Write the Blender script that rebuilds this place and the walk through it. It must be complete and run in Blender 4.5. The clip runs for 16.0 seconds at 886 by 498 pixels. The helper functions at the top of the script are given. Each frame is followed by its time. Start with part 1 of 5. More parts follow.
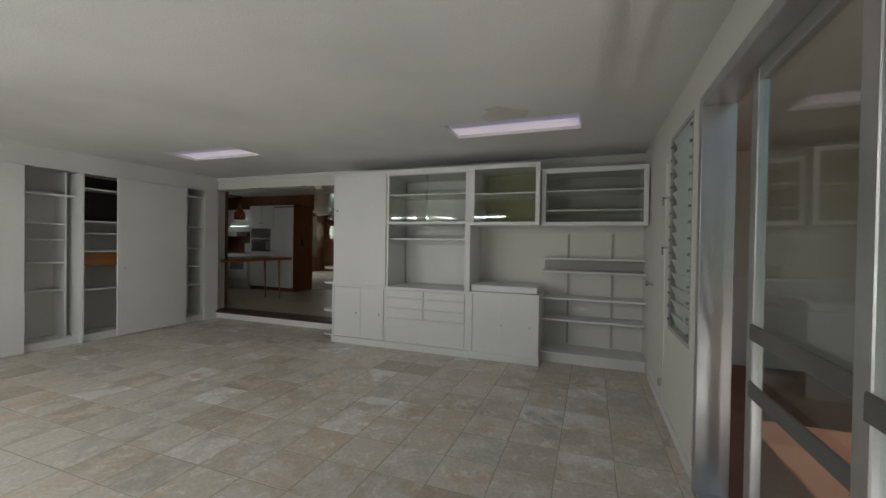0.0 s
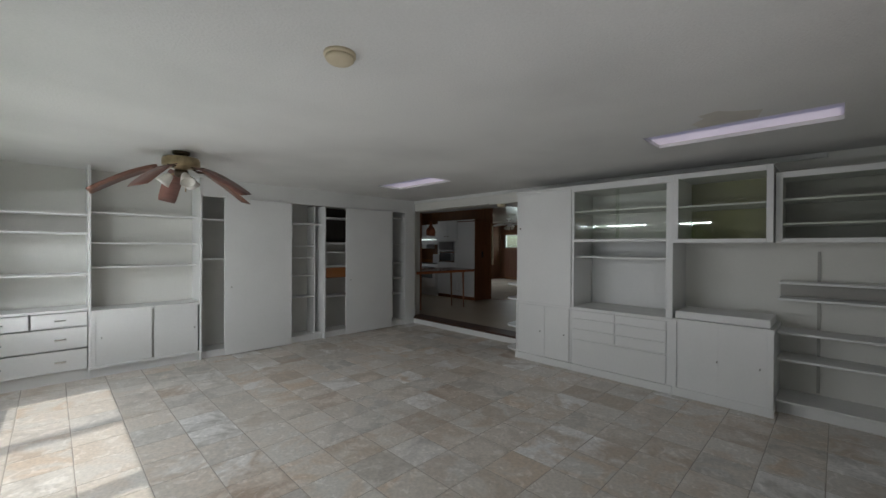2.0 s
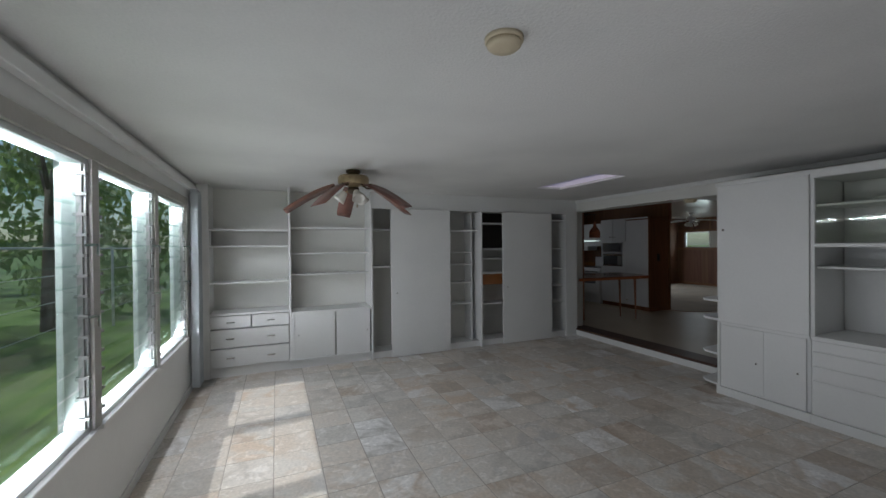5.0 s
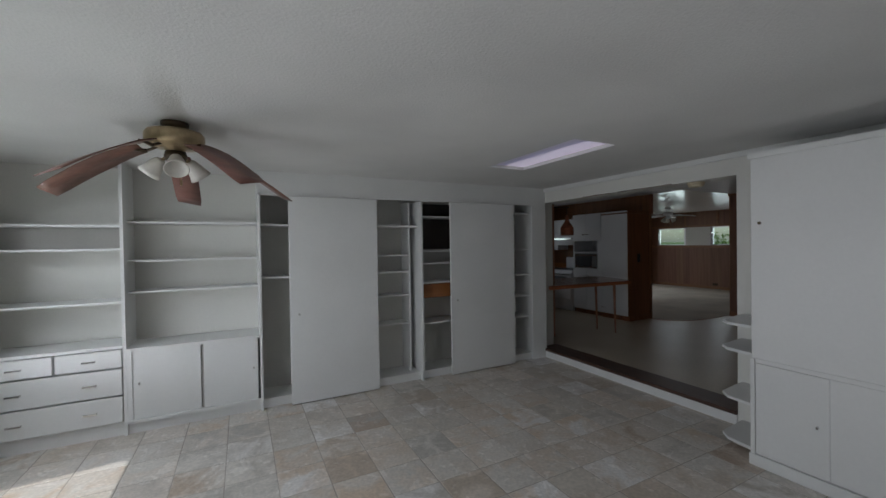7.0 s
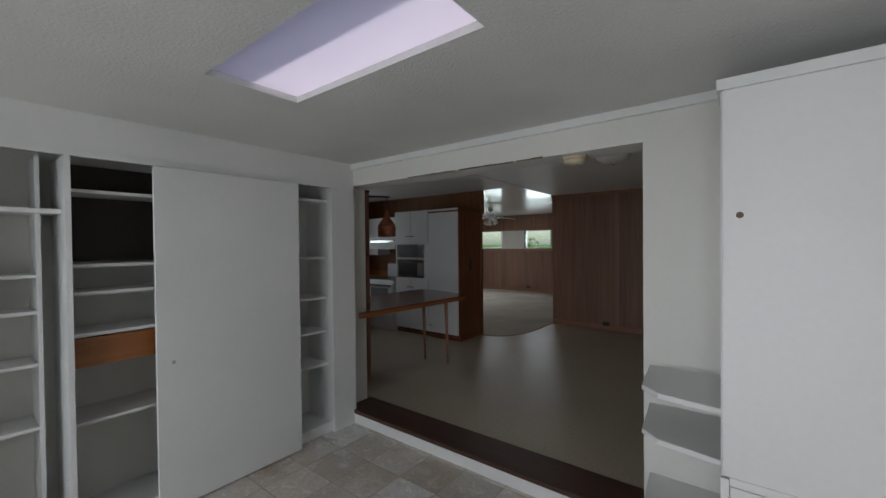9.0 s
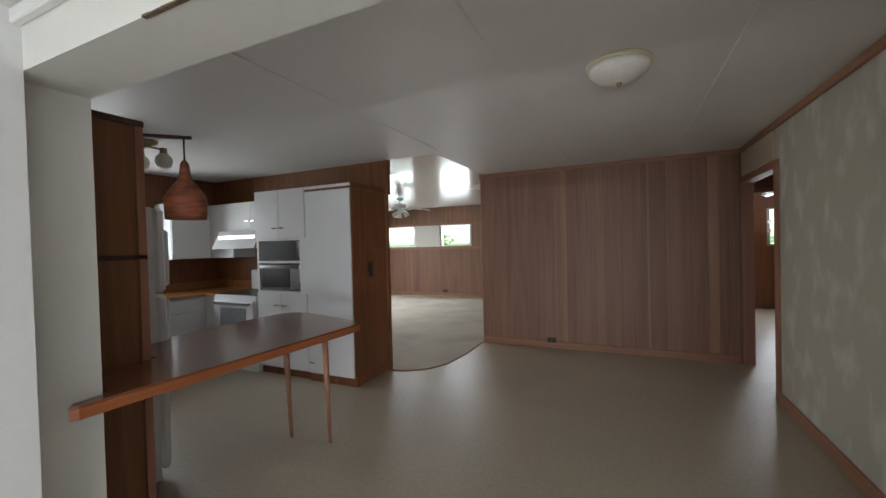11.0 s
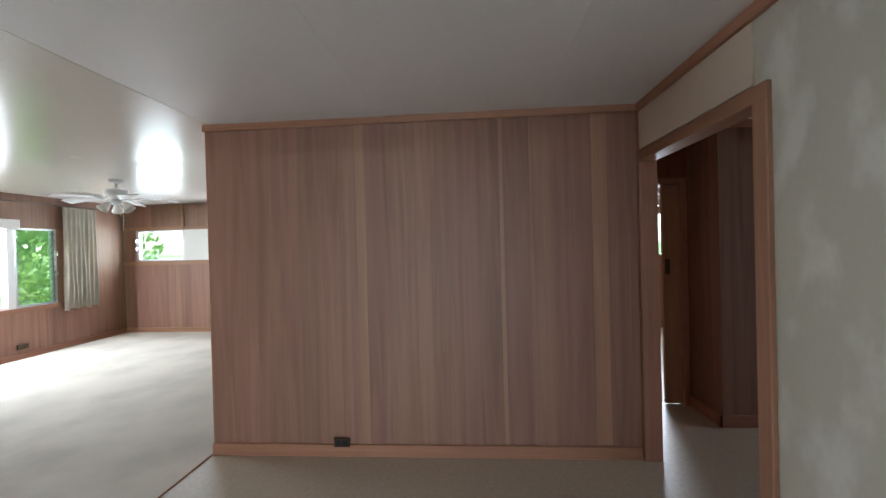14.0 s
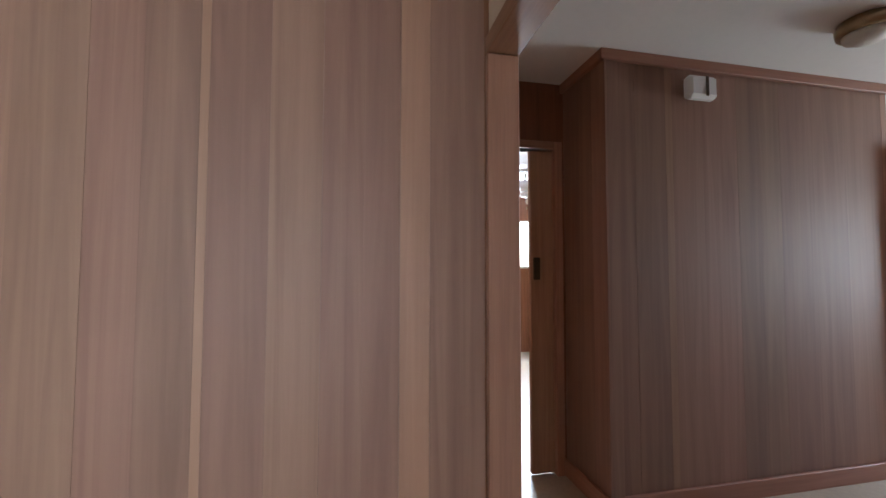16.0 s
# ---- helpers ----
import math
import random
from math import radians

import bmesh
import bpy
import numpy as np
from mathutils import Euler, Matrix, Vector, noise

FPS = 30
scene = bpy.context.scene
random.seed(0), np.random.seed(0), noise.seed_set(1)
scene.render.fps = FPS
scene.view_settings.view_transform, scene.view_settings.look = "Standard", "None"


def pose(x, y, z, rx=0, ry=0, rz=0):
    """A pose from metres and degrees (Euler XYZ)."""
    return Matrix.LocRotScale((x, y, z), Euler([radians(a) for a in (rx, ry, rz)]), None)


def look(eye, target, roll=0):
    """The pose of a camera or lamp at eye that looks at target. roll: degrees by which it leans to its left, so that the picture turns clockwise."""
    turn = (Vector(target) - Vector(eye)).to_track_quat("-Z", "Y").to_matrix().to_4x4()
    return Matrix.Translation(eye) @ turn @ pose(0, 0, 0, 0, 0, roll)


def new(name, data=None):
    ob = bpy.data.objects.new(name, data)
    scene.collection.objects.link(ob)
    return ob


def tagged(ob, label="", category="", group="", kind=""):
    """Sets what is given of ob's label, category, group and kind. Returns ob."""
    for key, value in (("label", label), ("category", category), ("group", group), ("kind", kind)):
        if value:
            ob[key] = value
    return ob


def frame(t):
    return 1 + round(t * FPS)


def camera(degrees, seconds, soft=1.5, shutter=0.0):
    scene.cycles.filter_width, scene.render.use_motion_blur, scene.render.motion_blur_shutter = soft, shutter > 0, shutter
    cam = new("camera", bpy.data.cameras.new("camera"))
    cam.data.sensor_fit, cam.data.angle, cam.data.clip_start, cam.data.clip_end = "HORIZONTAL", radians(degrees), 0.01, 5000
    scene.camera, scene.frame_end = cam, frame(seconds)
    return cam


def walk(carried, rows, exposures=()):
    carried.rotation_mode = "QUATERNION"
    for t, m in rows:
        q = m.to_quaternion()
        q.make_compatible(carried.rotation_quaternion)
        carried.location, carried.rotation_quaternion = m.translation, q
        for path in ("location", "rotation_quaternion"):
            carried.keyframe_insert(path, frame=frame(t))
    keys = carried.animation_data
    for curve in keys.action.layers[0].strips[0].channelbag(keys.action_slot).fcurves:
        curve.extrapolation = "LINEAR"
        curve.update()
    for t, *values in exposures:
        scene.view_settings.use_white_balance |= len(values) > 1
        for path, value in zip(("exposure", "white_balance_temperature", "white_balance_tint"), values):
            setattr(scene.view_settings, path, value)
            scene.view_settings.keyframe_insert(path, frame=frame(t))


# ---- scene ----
cam = camera(96.8, 16.0)
PATH = [
    (0, (0.335, -0.202, 1.347), (2.208, 0.5, 1.324), 0.9),
    (0.5, (0.338, -0.165, 1.406), (2.089, 0.8, 1.385), 0.8),
    (1, (0.341, -0.164, 1.44), (1.984, 0.977, 1.429), 0.6),
    (1.5, (0.293, -0.123, 1.491), (1.828, 1.159, 1.478), 0.4),
    (2, (0.24, -0.074, 1.525), (1.651, 1.343, 1.515), 0.3),
    (2.5, (0.2, -0.044, 1.543), (1.484, 1.489, 1.535), 0.1),
    (3, (0.148, -0.009, 1.55), (1.289, 1.634, 1.543), 0.0),
    (3.5, (0.12, 0.011, 1.557), (1.115, 1.746, 1.553), -0.1),
    (6, (0.84, 0.793, 1.669), (1.6, 2.643, 1.653), -0.7),
    (6.5, (1.138, 1.161, 1.661), (1.921, 3.001, 1.643), -0.8),
    (7, (1.492, 1.531, 1.662), (2.404, 3.311, 1.638), -0.9),
    (7.5, (1.907, 1.888, 1.671), (2.981, 3.575, 1.645), -1.0),
    (8, (2.266, 2.254, 1.688), (3.557, 3.781, 1.655), -0.8),
    (10.5, (4.309, 3.882, 1.643), (6.082, 4.808, 1.621), -1.3),
    (11, (4.789, 4.065, 1.609), (6.604, 4.905, 1.576), -1.5),
    (11.5, (5.256, 4.181, 1.58), (7.112, 4.926, 1.554), -1.4),
    (12, (5.735, 4.183, 1.649), (7.667, 4.702, 1.625), -1.6),
    (12.5, (6.151, 4.208, 1.701), (8.118, 4.57, 1.679), -1.4),
    (13, (6.581, 4.187, 1.683), (8.566, 4.435, 1.666), -1.3),
    (13.5, (7.042, 4.078, 1.683), (9.035, 4.245, 1.656), -1.6),
    (14, (7.497, 4.024, 1.643), (9.492, 4.165, 1.628), -1.5),
    (14.5, (7.922, 3.892, 1.638), (9.921, 3.964, 1.621), -1.6),
    (15, (8.291, 3.71, 1.57), (10.29, 3.713, 1.579), -1.0),
    (15.5, (8.64, 3.554, 1.511), (10.631, 3.368, 1.546), -0.4),
    (16, (8.955, 3.305, 1.412), (10.909, 2.895, 1.501), 0.1),
]
EXPOSURES = [
    (0, -0.42, 6900, 7.5), (1.5, -0.52, 6600, 9), (3.5, -0.95, 6250, 10.5), (8, -0.58, 6200, 11), (10.5, 1.28, 6450, 10),
    (12, 1.95, 6200, 10), (13, 2.1, 6050, 10), (14, 2.4, 5950, 9.5), (15, 3.0, 5850, 8), (16, 3.3, 5800, 8.5),
]
walk(cam, [(t, look(e, g, r)) for t, e, g, r in PATH], EXPOSURES)

# ---- light ----
world = bpy.data.worlds.new("sky_world")
scene.world = world
world.use_nodes = True
wn = world.node_tree.nodes
sky = wn.new("ShaderNodeTexSky")
sky.sky_type, sky.sun_disc = "NISHITA", False
sky.sun_elevation, sky.sun_rotation = radians(55), radians(-84)
wn["Background"].inputs[1].default_value = 0.15
world.node_tree.links.new(sky.outputs[0], wn["Background"].inputs[0])
sun_data = bpy.data.lights.new("sun", "SUN")
sun_data.energy, sun_data.angle, sun_data.color = 3.0, radians(0.6), (1.0, 0.95, 0.86)
sun = new("sun", sun_data)
sun.matrix_world = look((-8, -0.8, 11.4), (0, 0, 0))


def window_light(name, x, y, z, toward, w, h, watts):
    """Sky light that comes in through one opening."""
    d = bpy.data.lights.new(name, "AREA")
    d.shape, d.size, d.size_y, d.energy, d.color = "RECTANGLE", w, h, watts, (0.93, 0.95, 1.0)
    ob = new(name, d)
    ob.matrix_world = look((x, y, z), (x + toward[0], y + toward[1], z + toward[2]))
    return ob


# ---- materials ----
def nodes_of(m):
    return m.node_tree.nodes, m.node_tree.links


def mat(name, col, rough=0.6, metal=0.0, var=0.08, scale=3.0, fine=60.0, bump=0.15, vary=0.0, coat=0.0, stretch=(1, 1, 1), second=None, mix=(0.4, 0.7)):
    """A painted, stony or woven surface: colour drifting at two scales, fine relief, optional second tone in blotches."""
    m = bpy.data.materials.new(name)
    m.use_nodes = True
    n, l = nodes_of(m)
    b = n["Principled BSDF"]
    b.inputs["Roughness"].default_value, b.inputs["Metallic"].default_value = rough, metal
    b.inputs["Coat Weight"].default_value = coat
    tc, mp = n.new("ShaderNodeTexCoord"), n.new("ShaderNodeMapping")
    mp.inputs["Scale"].default_value = stretch
    l.new(tc.outputs["Object"], mp.inputs["Vector"])
    add = n.new("ShaderNodeVectorMath")
    info = n.new("ShaderNodeObjectInfo")
    mul = n.new("ShaderNodeMath")
    mul.operation, mul.inputs[1].default_value = "MULTIPLY", 37.0 if vary else 0.0
    l.new(info.outputs["Random"], mul.inputs[0])
    l.new(mp.outputs[0], add.inputs[0])
    l.new(mul.outputs[0], add.inputs[1])
    big, small = n.new("ShaderNodeTexNoise"), n.new("ShaderNodeTexNoise")
    big.inputs["Scale"].default_value, big.inputs["Detail"].default_value = scale, 7
    small.inputs["Scale"].default_value, small.inputs["Detail"].default_value = fine, 3
    for q in (big, small):
        l.new(add.outputs[0], q.inputs["Vector"])
    base = n.new("ShaderNodeMix")
    base.data_type = "RGBA"
    base.inputs["A"].default_value = (*col, 1)
    base.inputs["B"].default_value = (*(second or [c * (1 - 2 * var) for c in col]), 1)
    ramp = n.new("ShaderNodeMapRange")
    ramp.inputs["From Min"].default_value, ramp.inputs["From Max"].default_value = mix
    l.new(big.outputs["Fac"], ramp.inputs["Value"])
    l.new(ramp.outputs[0], base.inputs["Factor"])
    hsv = n.new("ShaderNodeHueSaturation")
    l.new(base.outputs["Result"], hsv.inputs["Color"])
    val = n.new("ShaderNodeMath")
    val.operation, val.inputs[1].default_value, val.inputs[2].default_value = "MULTIPLY_ADD", var * 2, 1 - var
    l.new(small.outputs["Fac"], val.inputs[0])
    rnd = n.new("ShaderNodeMath")
    rnd.operation, rnd.inputs[1].default_value = "MULTIPLY_ADD", vary
    l.new(info.outputs["Random"], rnd.inputs[0])
    sub = n.new("ShaderNodeMath")
    sub.operation, sub.inputs[1].default_value = "SUBTRACT", vary / 2
    l.new(val.outputs[0], sub.inputs[0])
    l.new(sub.outputs[0], rnd.inputs[2])
    l.new(rnd.outputs[0], hsv.inputs["Value"])
    l.new(hsv.outputs[0], b.inputs["Base Color"])
    rr = n.new("ShaderNodeMapRange")
    rr.inputs["To Min"].default_value, rr.inputs["To Max"].default_value = max(rough - 0.08, 0.02), min(rough + 0.1, 1)
    l.new(big.outputs["Fac"], rr.inputs["Value"])
    l.new(rr.outputs[0], b.inputs["Roughness"])
    if bump:
        bp = n.new("ShaderNodeBump")
        bp.inputs["Strength"].default_value, bp.inputs["Distance"].default_value = bump, 0.004
        l.new(small.outputs["Fac"], bp.inputs["Height"])
        l.new(bp.outputs[0], b.inputs["Normal"])
    return m


def glass(name, tint=(0.93, 0.97, 0.95), rough=0.0, sheen=0.55):
    m = bpy.data.materials.new(name)
    m.use_nodes = True
    n, l = nodes_of(m)
    n.remove(n["Principled BSDF"])
    tr, gl, mx = n.new("ShaderNodeBsdfTransparent"), n.new("ShaderNodeBsdfGlossy"), n.new("ShaderNodeMixShader")
    tr.inputs[0].default_value = (*tint, 1)
    gl.inputs["Roughness"].default_value = rough
    lw, pw, ma = n.new("ShaderNodeLayerWeight"), n.new("ShaderNodeMath"), n.new("ShaderNodeMath")
    lw.inputs["Blend"].default_value = 0.5
    pw.operation, pw.inputs[1].default_value = "POWER", 4.0
    ma.operation, ma.inputs[1].default_value, ma.inputs[2].default_value = "MULTIPLY_ADD", sheen, 0.04
    l.new(lw.outputs["Facing"], pw.inputs[0])
    l.new(pw.outputs[0], ma.inputs[0])
    l.new(ma.outputs[0], mx.inputs[0])
    l.new(tr.outputs[0], mx.inputs[1])
    l.new(gl.outputs[0], mx.inputs[2])
    l.new(mx.outputs[0], n["Material Output"].inputs[0])
    return m


def glow(name, col, strength):
    m = bpy.data.materials.new(name)
    m.use_nodes = True
    n, l = nodes_of(m)
    b = n["Principled BSDF"]
    b.inputs["Base Color"].default_value = (*col, 1)
    b.inputs["Emission Color"].default_value = (*col, 1)
    b.inputs["Emission Strength"].default_value = strength
    return m


def sheet_plastic(name, col):
    """Milky sheet that lets daylight through."""
    m = bpy.data.materials.new(name)
    m.use_nodes = True
    n, l = nodes_of(m)
    n.remove(n["Principled BSDF"])
    tr, df, mx = n.new("ShaderNodeBsdfTranslucent"), n.new("ShaderNodeBsdfDiffuse"), n.new("ShaderNodeMixShader")
    tr.inputs[0].default_value = df.inputs[0].default_value = (*col, 1)
    mx.inputs[0].default_value = 0.3
    l.new(tr.outputs[0], mx.inputs[1])
    l.new(df.outputs[0], mx.inputs[2])
    l.new(mx.outputs[0], n["Material Output"].inputs[0])
    return m


def wood(name, dark, light, rough=0.5, axis="z", vary=0.35, coat=0.0, bump=0.2, hue=0.02, fineness=0.3):
    """Boards whose grain runs along one axis, each object with its own tone and its own grain."""
    m = bpy.data.materials.new(name)
    m.use_nodes = True
    n, l = nodes_of(m)
    b = n["Principled BSDF"]
    b.inputs["Roughness"].default_value, b.inputs["Coat Weight"].default_value = rough, coat
    b.inputs["Coat Roughness"].default_value = 0.25
    tc, mp, info = n.new("ShaderNodeTexCoord"), n.new("ShaderNodeMapping"), n.new("ShaderNodeObjectInfo")
    s = {"x": (0.35, 9, 9), "y": (9, 0.35, 9), "z": (9, 9, 0.35)}[axis]
    mp.inputs["Scale"].default_value = s
    l.new(tc.outputs["Object"], mp.inputs["Vector"])
    off = n.new("ShaderNodeMath")
    off.operation, off.inputs[1].default_value = "MULTIPLY", 91.0
    l.new(info.outputs["Random"], off.inputs[0])
    add = n.new("ShaderNodeVectorMath")
    l.new(mp.outputs[0], add.inputs[0])
    l.new(off.outputs[0], add.inputs[1])
    grain, fine, blot = n.new("ShaderNodeTexNoise"), n.new("ShaderNodeTexNoise"), n.new("ShaderNodeTexNoise")
    for q, sc, dist in ((grain, 1.6, 1.2), (fine, 14, 0.3), (blot, 0.45, 0.4)):
        q.inputs["Scale"].default_value, q.inputs["Detail"].default_value, q.inputs["Distortion"].default_value = sc, 5, dist
        l.new(add.outputs[0], q.inputs["Vector"])
    ramp = n.new("ShaderNodeValToRGB")
    ramp.color_ramp.elements[0].position, ramp.color_ramp.elements[1].position = 0.3, 0.72
    ramp.color_ramp.elements[0].color, ramp.color_ramp.elements[1].color = (*dark, 1), (*light, 1)
    mixv = n.new("ShaderNodeMath")
    mixv.operation, mixv.inputs[1].default_value = "MULTIPLY_ADD", fineness
    l.new(fine.outputs["Fac"], mixv.inputs[0])
    half = n.new("ShaderNodeMath")
    half.operation, half.inputs[1].default_value = "MULTIPLY", 1 - fineness
    l.new(grain.outputs["Fac"], half.inputs[0])
    l.new(half.outputs[0], mixv.inputs[2])
    l.new(mixv.outputs[0], ramp.inputs[0])
    hsv = n.new("ShaderNodeHueSaturation")
    l.new(ramp.outputs[0], hsv.inputs["Color"])
    v = n.new("ShaderNodeMath")
    v.operation, v.inputs[1].default_value, v.inputs[2].default_value = "MULTIPLY_ADD", vary, 1 - vary / 2 - 0.15
    l.new(info.outputs["Random"], v.inputs[0])
    v2 = n.new("ShaderNodeMath")
    v2.operation, v2.inputs[1].default_value = "MULTIPLY_ADD", 0.3
    l.new(blot.outputs["Fac"], v2.inputs[0])
    l.new(v.outputs[0], v2.inputs[2])
    l.new(v2.outputs[0], hsv.inputs["Value"])
    hu = n.new("ShaderNodeMath")
    hu.operation, hu.inputs[1].default_value, hu.inputs[2].default_value = "MULTIPLY_ADD", hue, 0.5 - hue / 2
    fr = n.new("ShaderNodeMath")
    fr.operation = "FRACT"
    l.new(off.outputs[0], fr.inputs[0])
    l.new(fr.outputs[0], hu.inputs[0])
    l.new(hu.outputs[0], hsv.inputs["Hue"])
    l.new(hsv.outputs[0], b.inputs["Base Color"])
    bp = n.new("ShaderNodeBump")
    bp.inputs["Strength"].default_value, bp.inputs["Distance"].default_value = bump, 0.002
    l.new(mixv.outputs[0], bp.inputs["Height"])
    l.new(bp.outputs[0], b.inputs["Normal"])
    return m


def slate(name):
    """Honed slate: each tile has its own tone from grey through buff to rust, with cloudy blotches and sharp-edged layers."""
    m = bpy.data.materials.new(name)
    m.use_nodes = True
    n, l = nodes_of(m)
    b = n["Principled BSDF"]
    tc, info, mul, add = n.new("ShaderNodeTexCoord"), n.new("ShaderNodeObjectInfo"), n.new("ShaderNodeMath"), n.new("ShaderNodeVectorMath")
    mul.operation, mul.inputs[1].default_value = "MULTIPLY", 53.0
    l.new(info.outputs["Random"], mul.inputs[0])
    l.new(tc.outputs["Object"], add.inputs[0])
    l.new(mul.outputs[0], add.inputs[1])

    def noise(scale, detail, distortion):
        q = n.new("ShaderNodeTexNoise")
        q.inputs["Scale"].default_value, q.inputs["Detail"].default_value, q.inputs["Distortion"].default_value = scale, detail, distortion
        l.new(add.outputs[0], q.inputs["Vector"])
        return q

    def ramp(src, stops):
        r = n.new("ShaderNodeValToRGB")
        e = r.color_ramp.elements
        for at, c in stops[2:]:
            e.new(at)
        for el, (at, c) in zip(e, sorted(stops)):
            el.position, el.color = at, (*c, 1)
        l.new(src, r.inputs[0])
        return r

    def blend(a, b_, fac, kind="MIX"):
        x = n.new("ShaderNodeMix")
        x.data_type, x.blend_type = "RGBA", kind
        l.new(a, x.inputs["A"])
        l.new(b_, x.inputs["B"])
        l.new(fac, x.inputs["Factor"])
        return x.outputs["Result"]

    tone = ramp(info.outputs["Random"], [(0.0, (0.46, 0.40, 0.33)), (1.0, (0.72, 0.71, 0.69)), (0.05, (0.40, 0.31, 0.24)), (0.09, (0.56, 0.52, 0.46)), (0.35, (0.62, 0.57, 0.51)), (0.6, (0.57, 0.55, 0.51)), (0.86, (0.63, 0.60, 0.55)), (0.94, (0.73, 0.72, 0.70))])
    fr = n.new("ShaderNodeMath")
    fr.operation = "FRACT"
    l.new(mul.outputs[0], fr.inputs[0])
    other = ramp(fr.outputs[0], [(0.0, (0.44, 0.36, 0.28)), (1.0, (0.46, 0.45, 0.43)), (0.3, (0.64, 0.58, 0.51)), (0.55, (0.42, 0.41, 0.38)), (0.8, (0.58, 0.48, 0.38))])
    cloud, layer, fine = noise(4.0, 6, 0.8), noise(7.5, 8, 1.6), noise(45, 4, 0.0)
    f1 = ramp(cloud.outputs["Fac"], [(0.42, (0, 0, 0)), (0.62, (1, 1, 1))])
    f2 = ramp(layer.outputs["Fac"], [(0.575, (0, 0, 0)), (0.63, (0.85, 0.85, 0.85))])
    c1 = blend(tone.outputs[0], other.outputs[0], f1.outputs[0])
    pale = n.new("ShaderNodeHueSaturation")
    pale.inputs["Value"].default_value, pale.inputs["Saturation"].default_value = 1.2, 0.7
    l.new(c1, pale.inputs["Color"])
    c2 = blend(c1, pale.outputs[0], f2.outputs[0])
    grain = ramp(fine.outputs["Fac"], [(0.3, (0.92, 0.92, 0.92)), (0.7, (1.19, 1.18, 1.17))])
    one = n.new("ShaderNodeValue")
    one.outputs[0].default_value = 1.0
    l.new(blend(c2, grain.outputs[0], one.outputs[0], "MULTIPLY"), b.inputs["Base Color"])
    rr = n.new("ShaderNodeMapRange")
    rr.inputs["To Min"].default_value, rr.inputs["To Max"].default_value = 0.28, 0.5
    l.new(cloud.outputs["Fac"], rr.inputs["Value"])
    l.new(rr.outputs[0], b.inputs["Roughness"])
    bp = n.new("ShaderNodeBump")
    bp.inputs["Strength"].default_value, bp.inputs["Distance"].default_value = 0.3, 0.004
    l.new(layer.outputs["Fac"], bp.inputs["Height"])
    l.new(bp.outputs[0], b.inputs["Normal"])
    return m


WHITE = mat("white_paint", (0.76, 0.765, 0.75), 0.45, var=0.03, scale=1.2, fine=40, bump=0.05)
CREAM = mat("cream_wall_paint", (0.72, 0.715, 0.67), 0.6, var=0.03, scale=1.0, fine=50, bump=0.08)
POPCORN = mat("textured_ceiling_paint", (0.74, 0.74, 0.72), 0.85, var=0.07, scale=0.8, fine=75, bump=0.8)
CEIL = mat("ceiling_board_paint", (0.80, 0.795, 0.78), 0.5, var=0.03, scale=0.7, fine=30, bump=0.03)
GLOSSY = mat("glossy_ceiling_paint", (0.76, 0.75, 0.69), 0.24, var=0.03, scale=0.6, fine=12, bump=0.05, coat=0.3)
SLATE = slate("slate_tile")
GROUT = mat("grey_grout", (0.43, 0.39, 0.34), 0.9, var=0.1)
BOARD = wood("redwood_boards", (0.200, 0.104, 0.067), (0.295, 0.163, 0.108), 0.56, "z", 0.22, hue=0.012, fineness=0.12, bump=0.1)
PALEBOARD = wood("pale_redwood", (0.255, 0.138, 0.084), (0.345, 0.196, 0.122), 0.5, "z", 0.1, fineness=0.15, bump=0.1)
BOARDX = wood("redwood_trim_along_x", (0.25, 0.115, 0.065), (0.38, 0.19, 0.11), 0.5, "x", 0.2)
BOARDY = wood("redwood_trim_along_y", (0.25, 0.115, 0.065), (0.38, 0.19, 0.11), 0.5, "y", 0.2)
TRIMZ = wood("redwood_trim_upright", (0.27, 0.13, 0.075), (0.42, 0.22, 0.13), 0.5, "z", 0.25)
PLY = wood("brown_veneer_upright", (0.14, 0.052, 0.02), (0.27, 0.105, 0.045), 0.4, "z", 0.15)
TABLE = wood("varnished_koa_top", (0.16, 0.06, 0.025), (0.26, 0.105, 0.045), 0.22, "x", 0.1, coat=0.5, bump=0.05)
EDGE = wood("orange_wood_edge", (0.26, 0.09, 0.025), (0.42, 0.16, 0.05), 0.35, "x", 0.1, coat=0.2)
BLADE = wood("fan_blade_walnut", (0.13, 0.062, 0.045), (0.25, 0.12, 0.09), 0.35, "x", 0.15)
DARKWOOD = wood("dark_sill_wood", (0.04, 0.02, 0.014), (0.09, 0.045, 0.03), 0.4, "y", 0.1)
VINYL = mat("beige_vinyl_floor", (0.46, 0.40, 0.31), 0.37, var=0.2, scale=1.5, fine=34, bump=0.12, second=(0.41, 0.36, 0.275), mix=(0.1, 0.9))
vn, vl = nodes_of(VINYL)
cell, emboss = vn.new("ShaderNodeTexVoronoi"), vn.new("ShaderNodeBump")
cell.feature, cell.inputs["Scale"].default_value = "DISTANCE_TO_EDGE", 17.0
emboss.inputs["Strength"].default_value, emboss.inputs["Distance"].default_value = 0.35, 0.003
vl.new([q for q in vn if q.bl_idname == "ShaderNodeTexCoord"][0].outputs["Object"], cell.inputs["Vector"])
vl.new(cell.outputs["Distance"], emboss.inputs["Height"])
vl.new([q for q in vn if q.bl_idname == "ShaderNodeBump" and q != emboss][0].outputs[0], emboss.inputs["Normal"])
vl.new(emboss.outputs[0], vn["Principled BSDF"].inputs["Normal"])
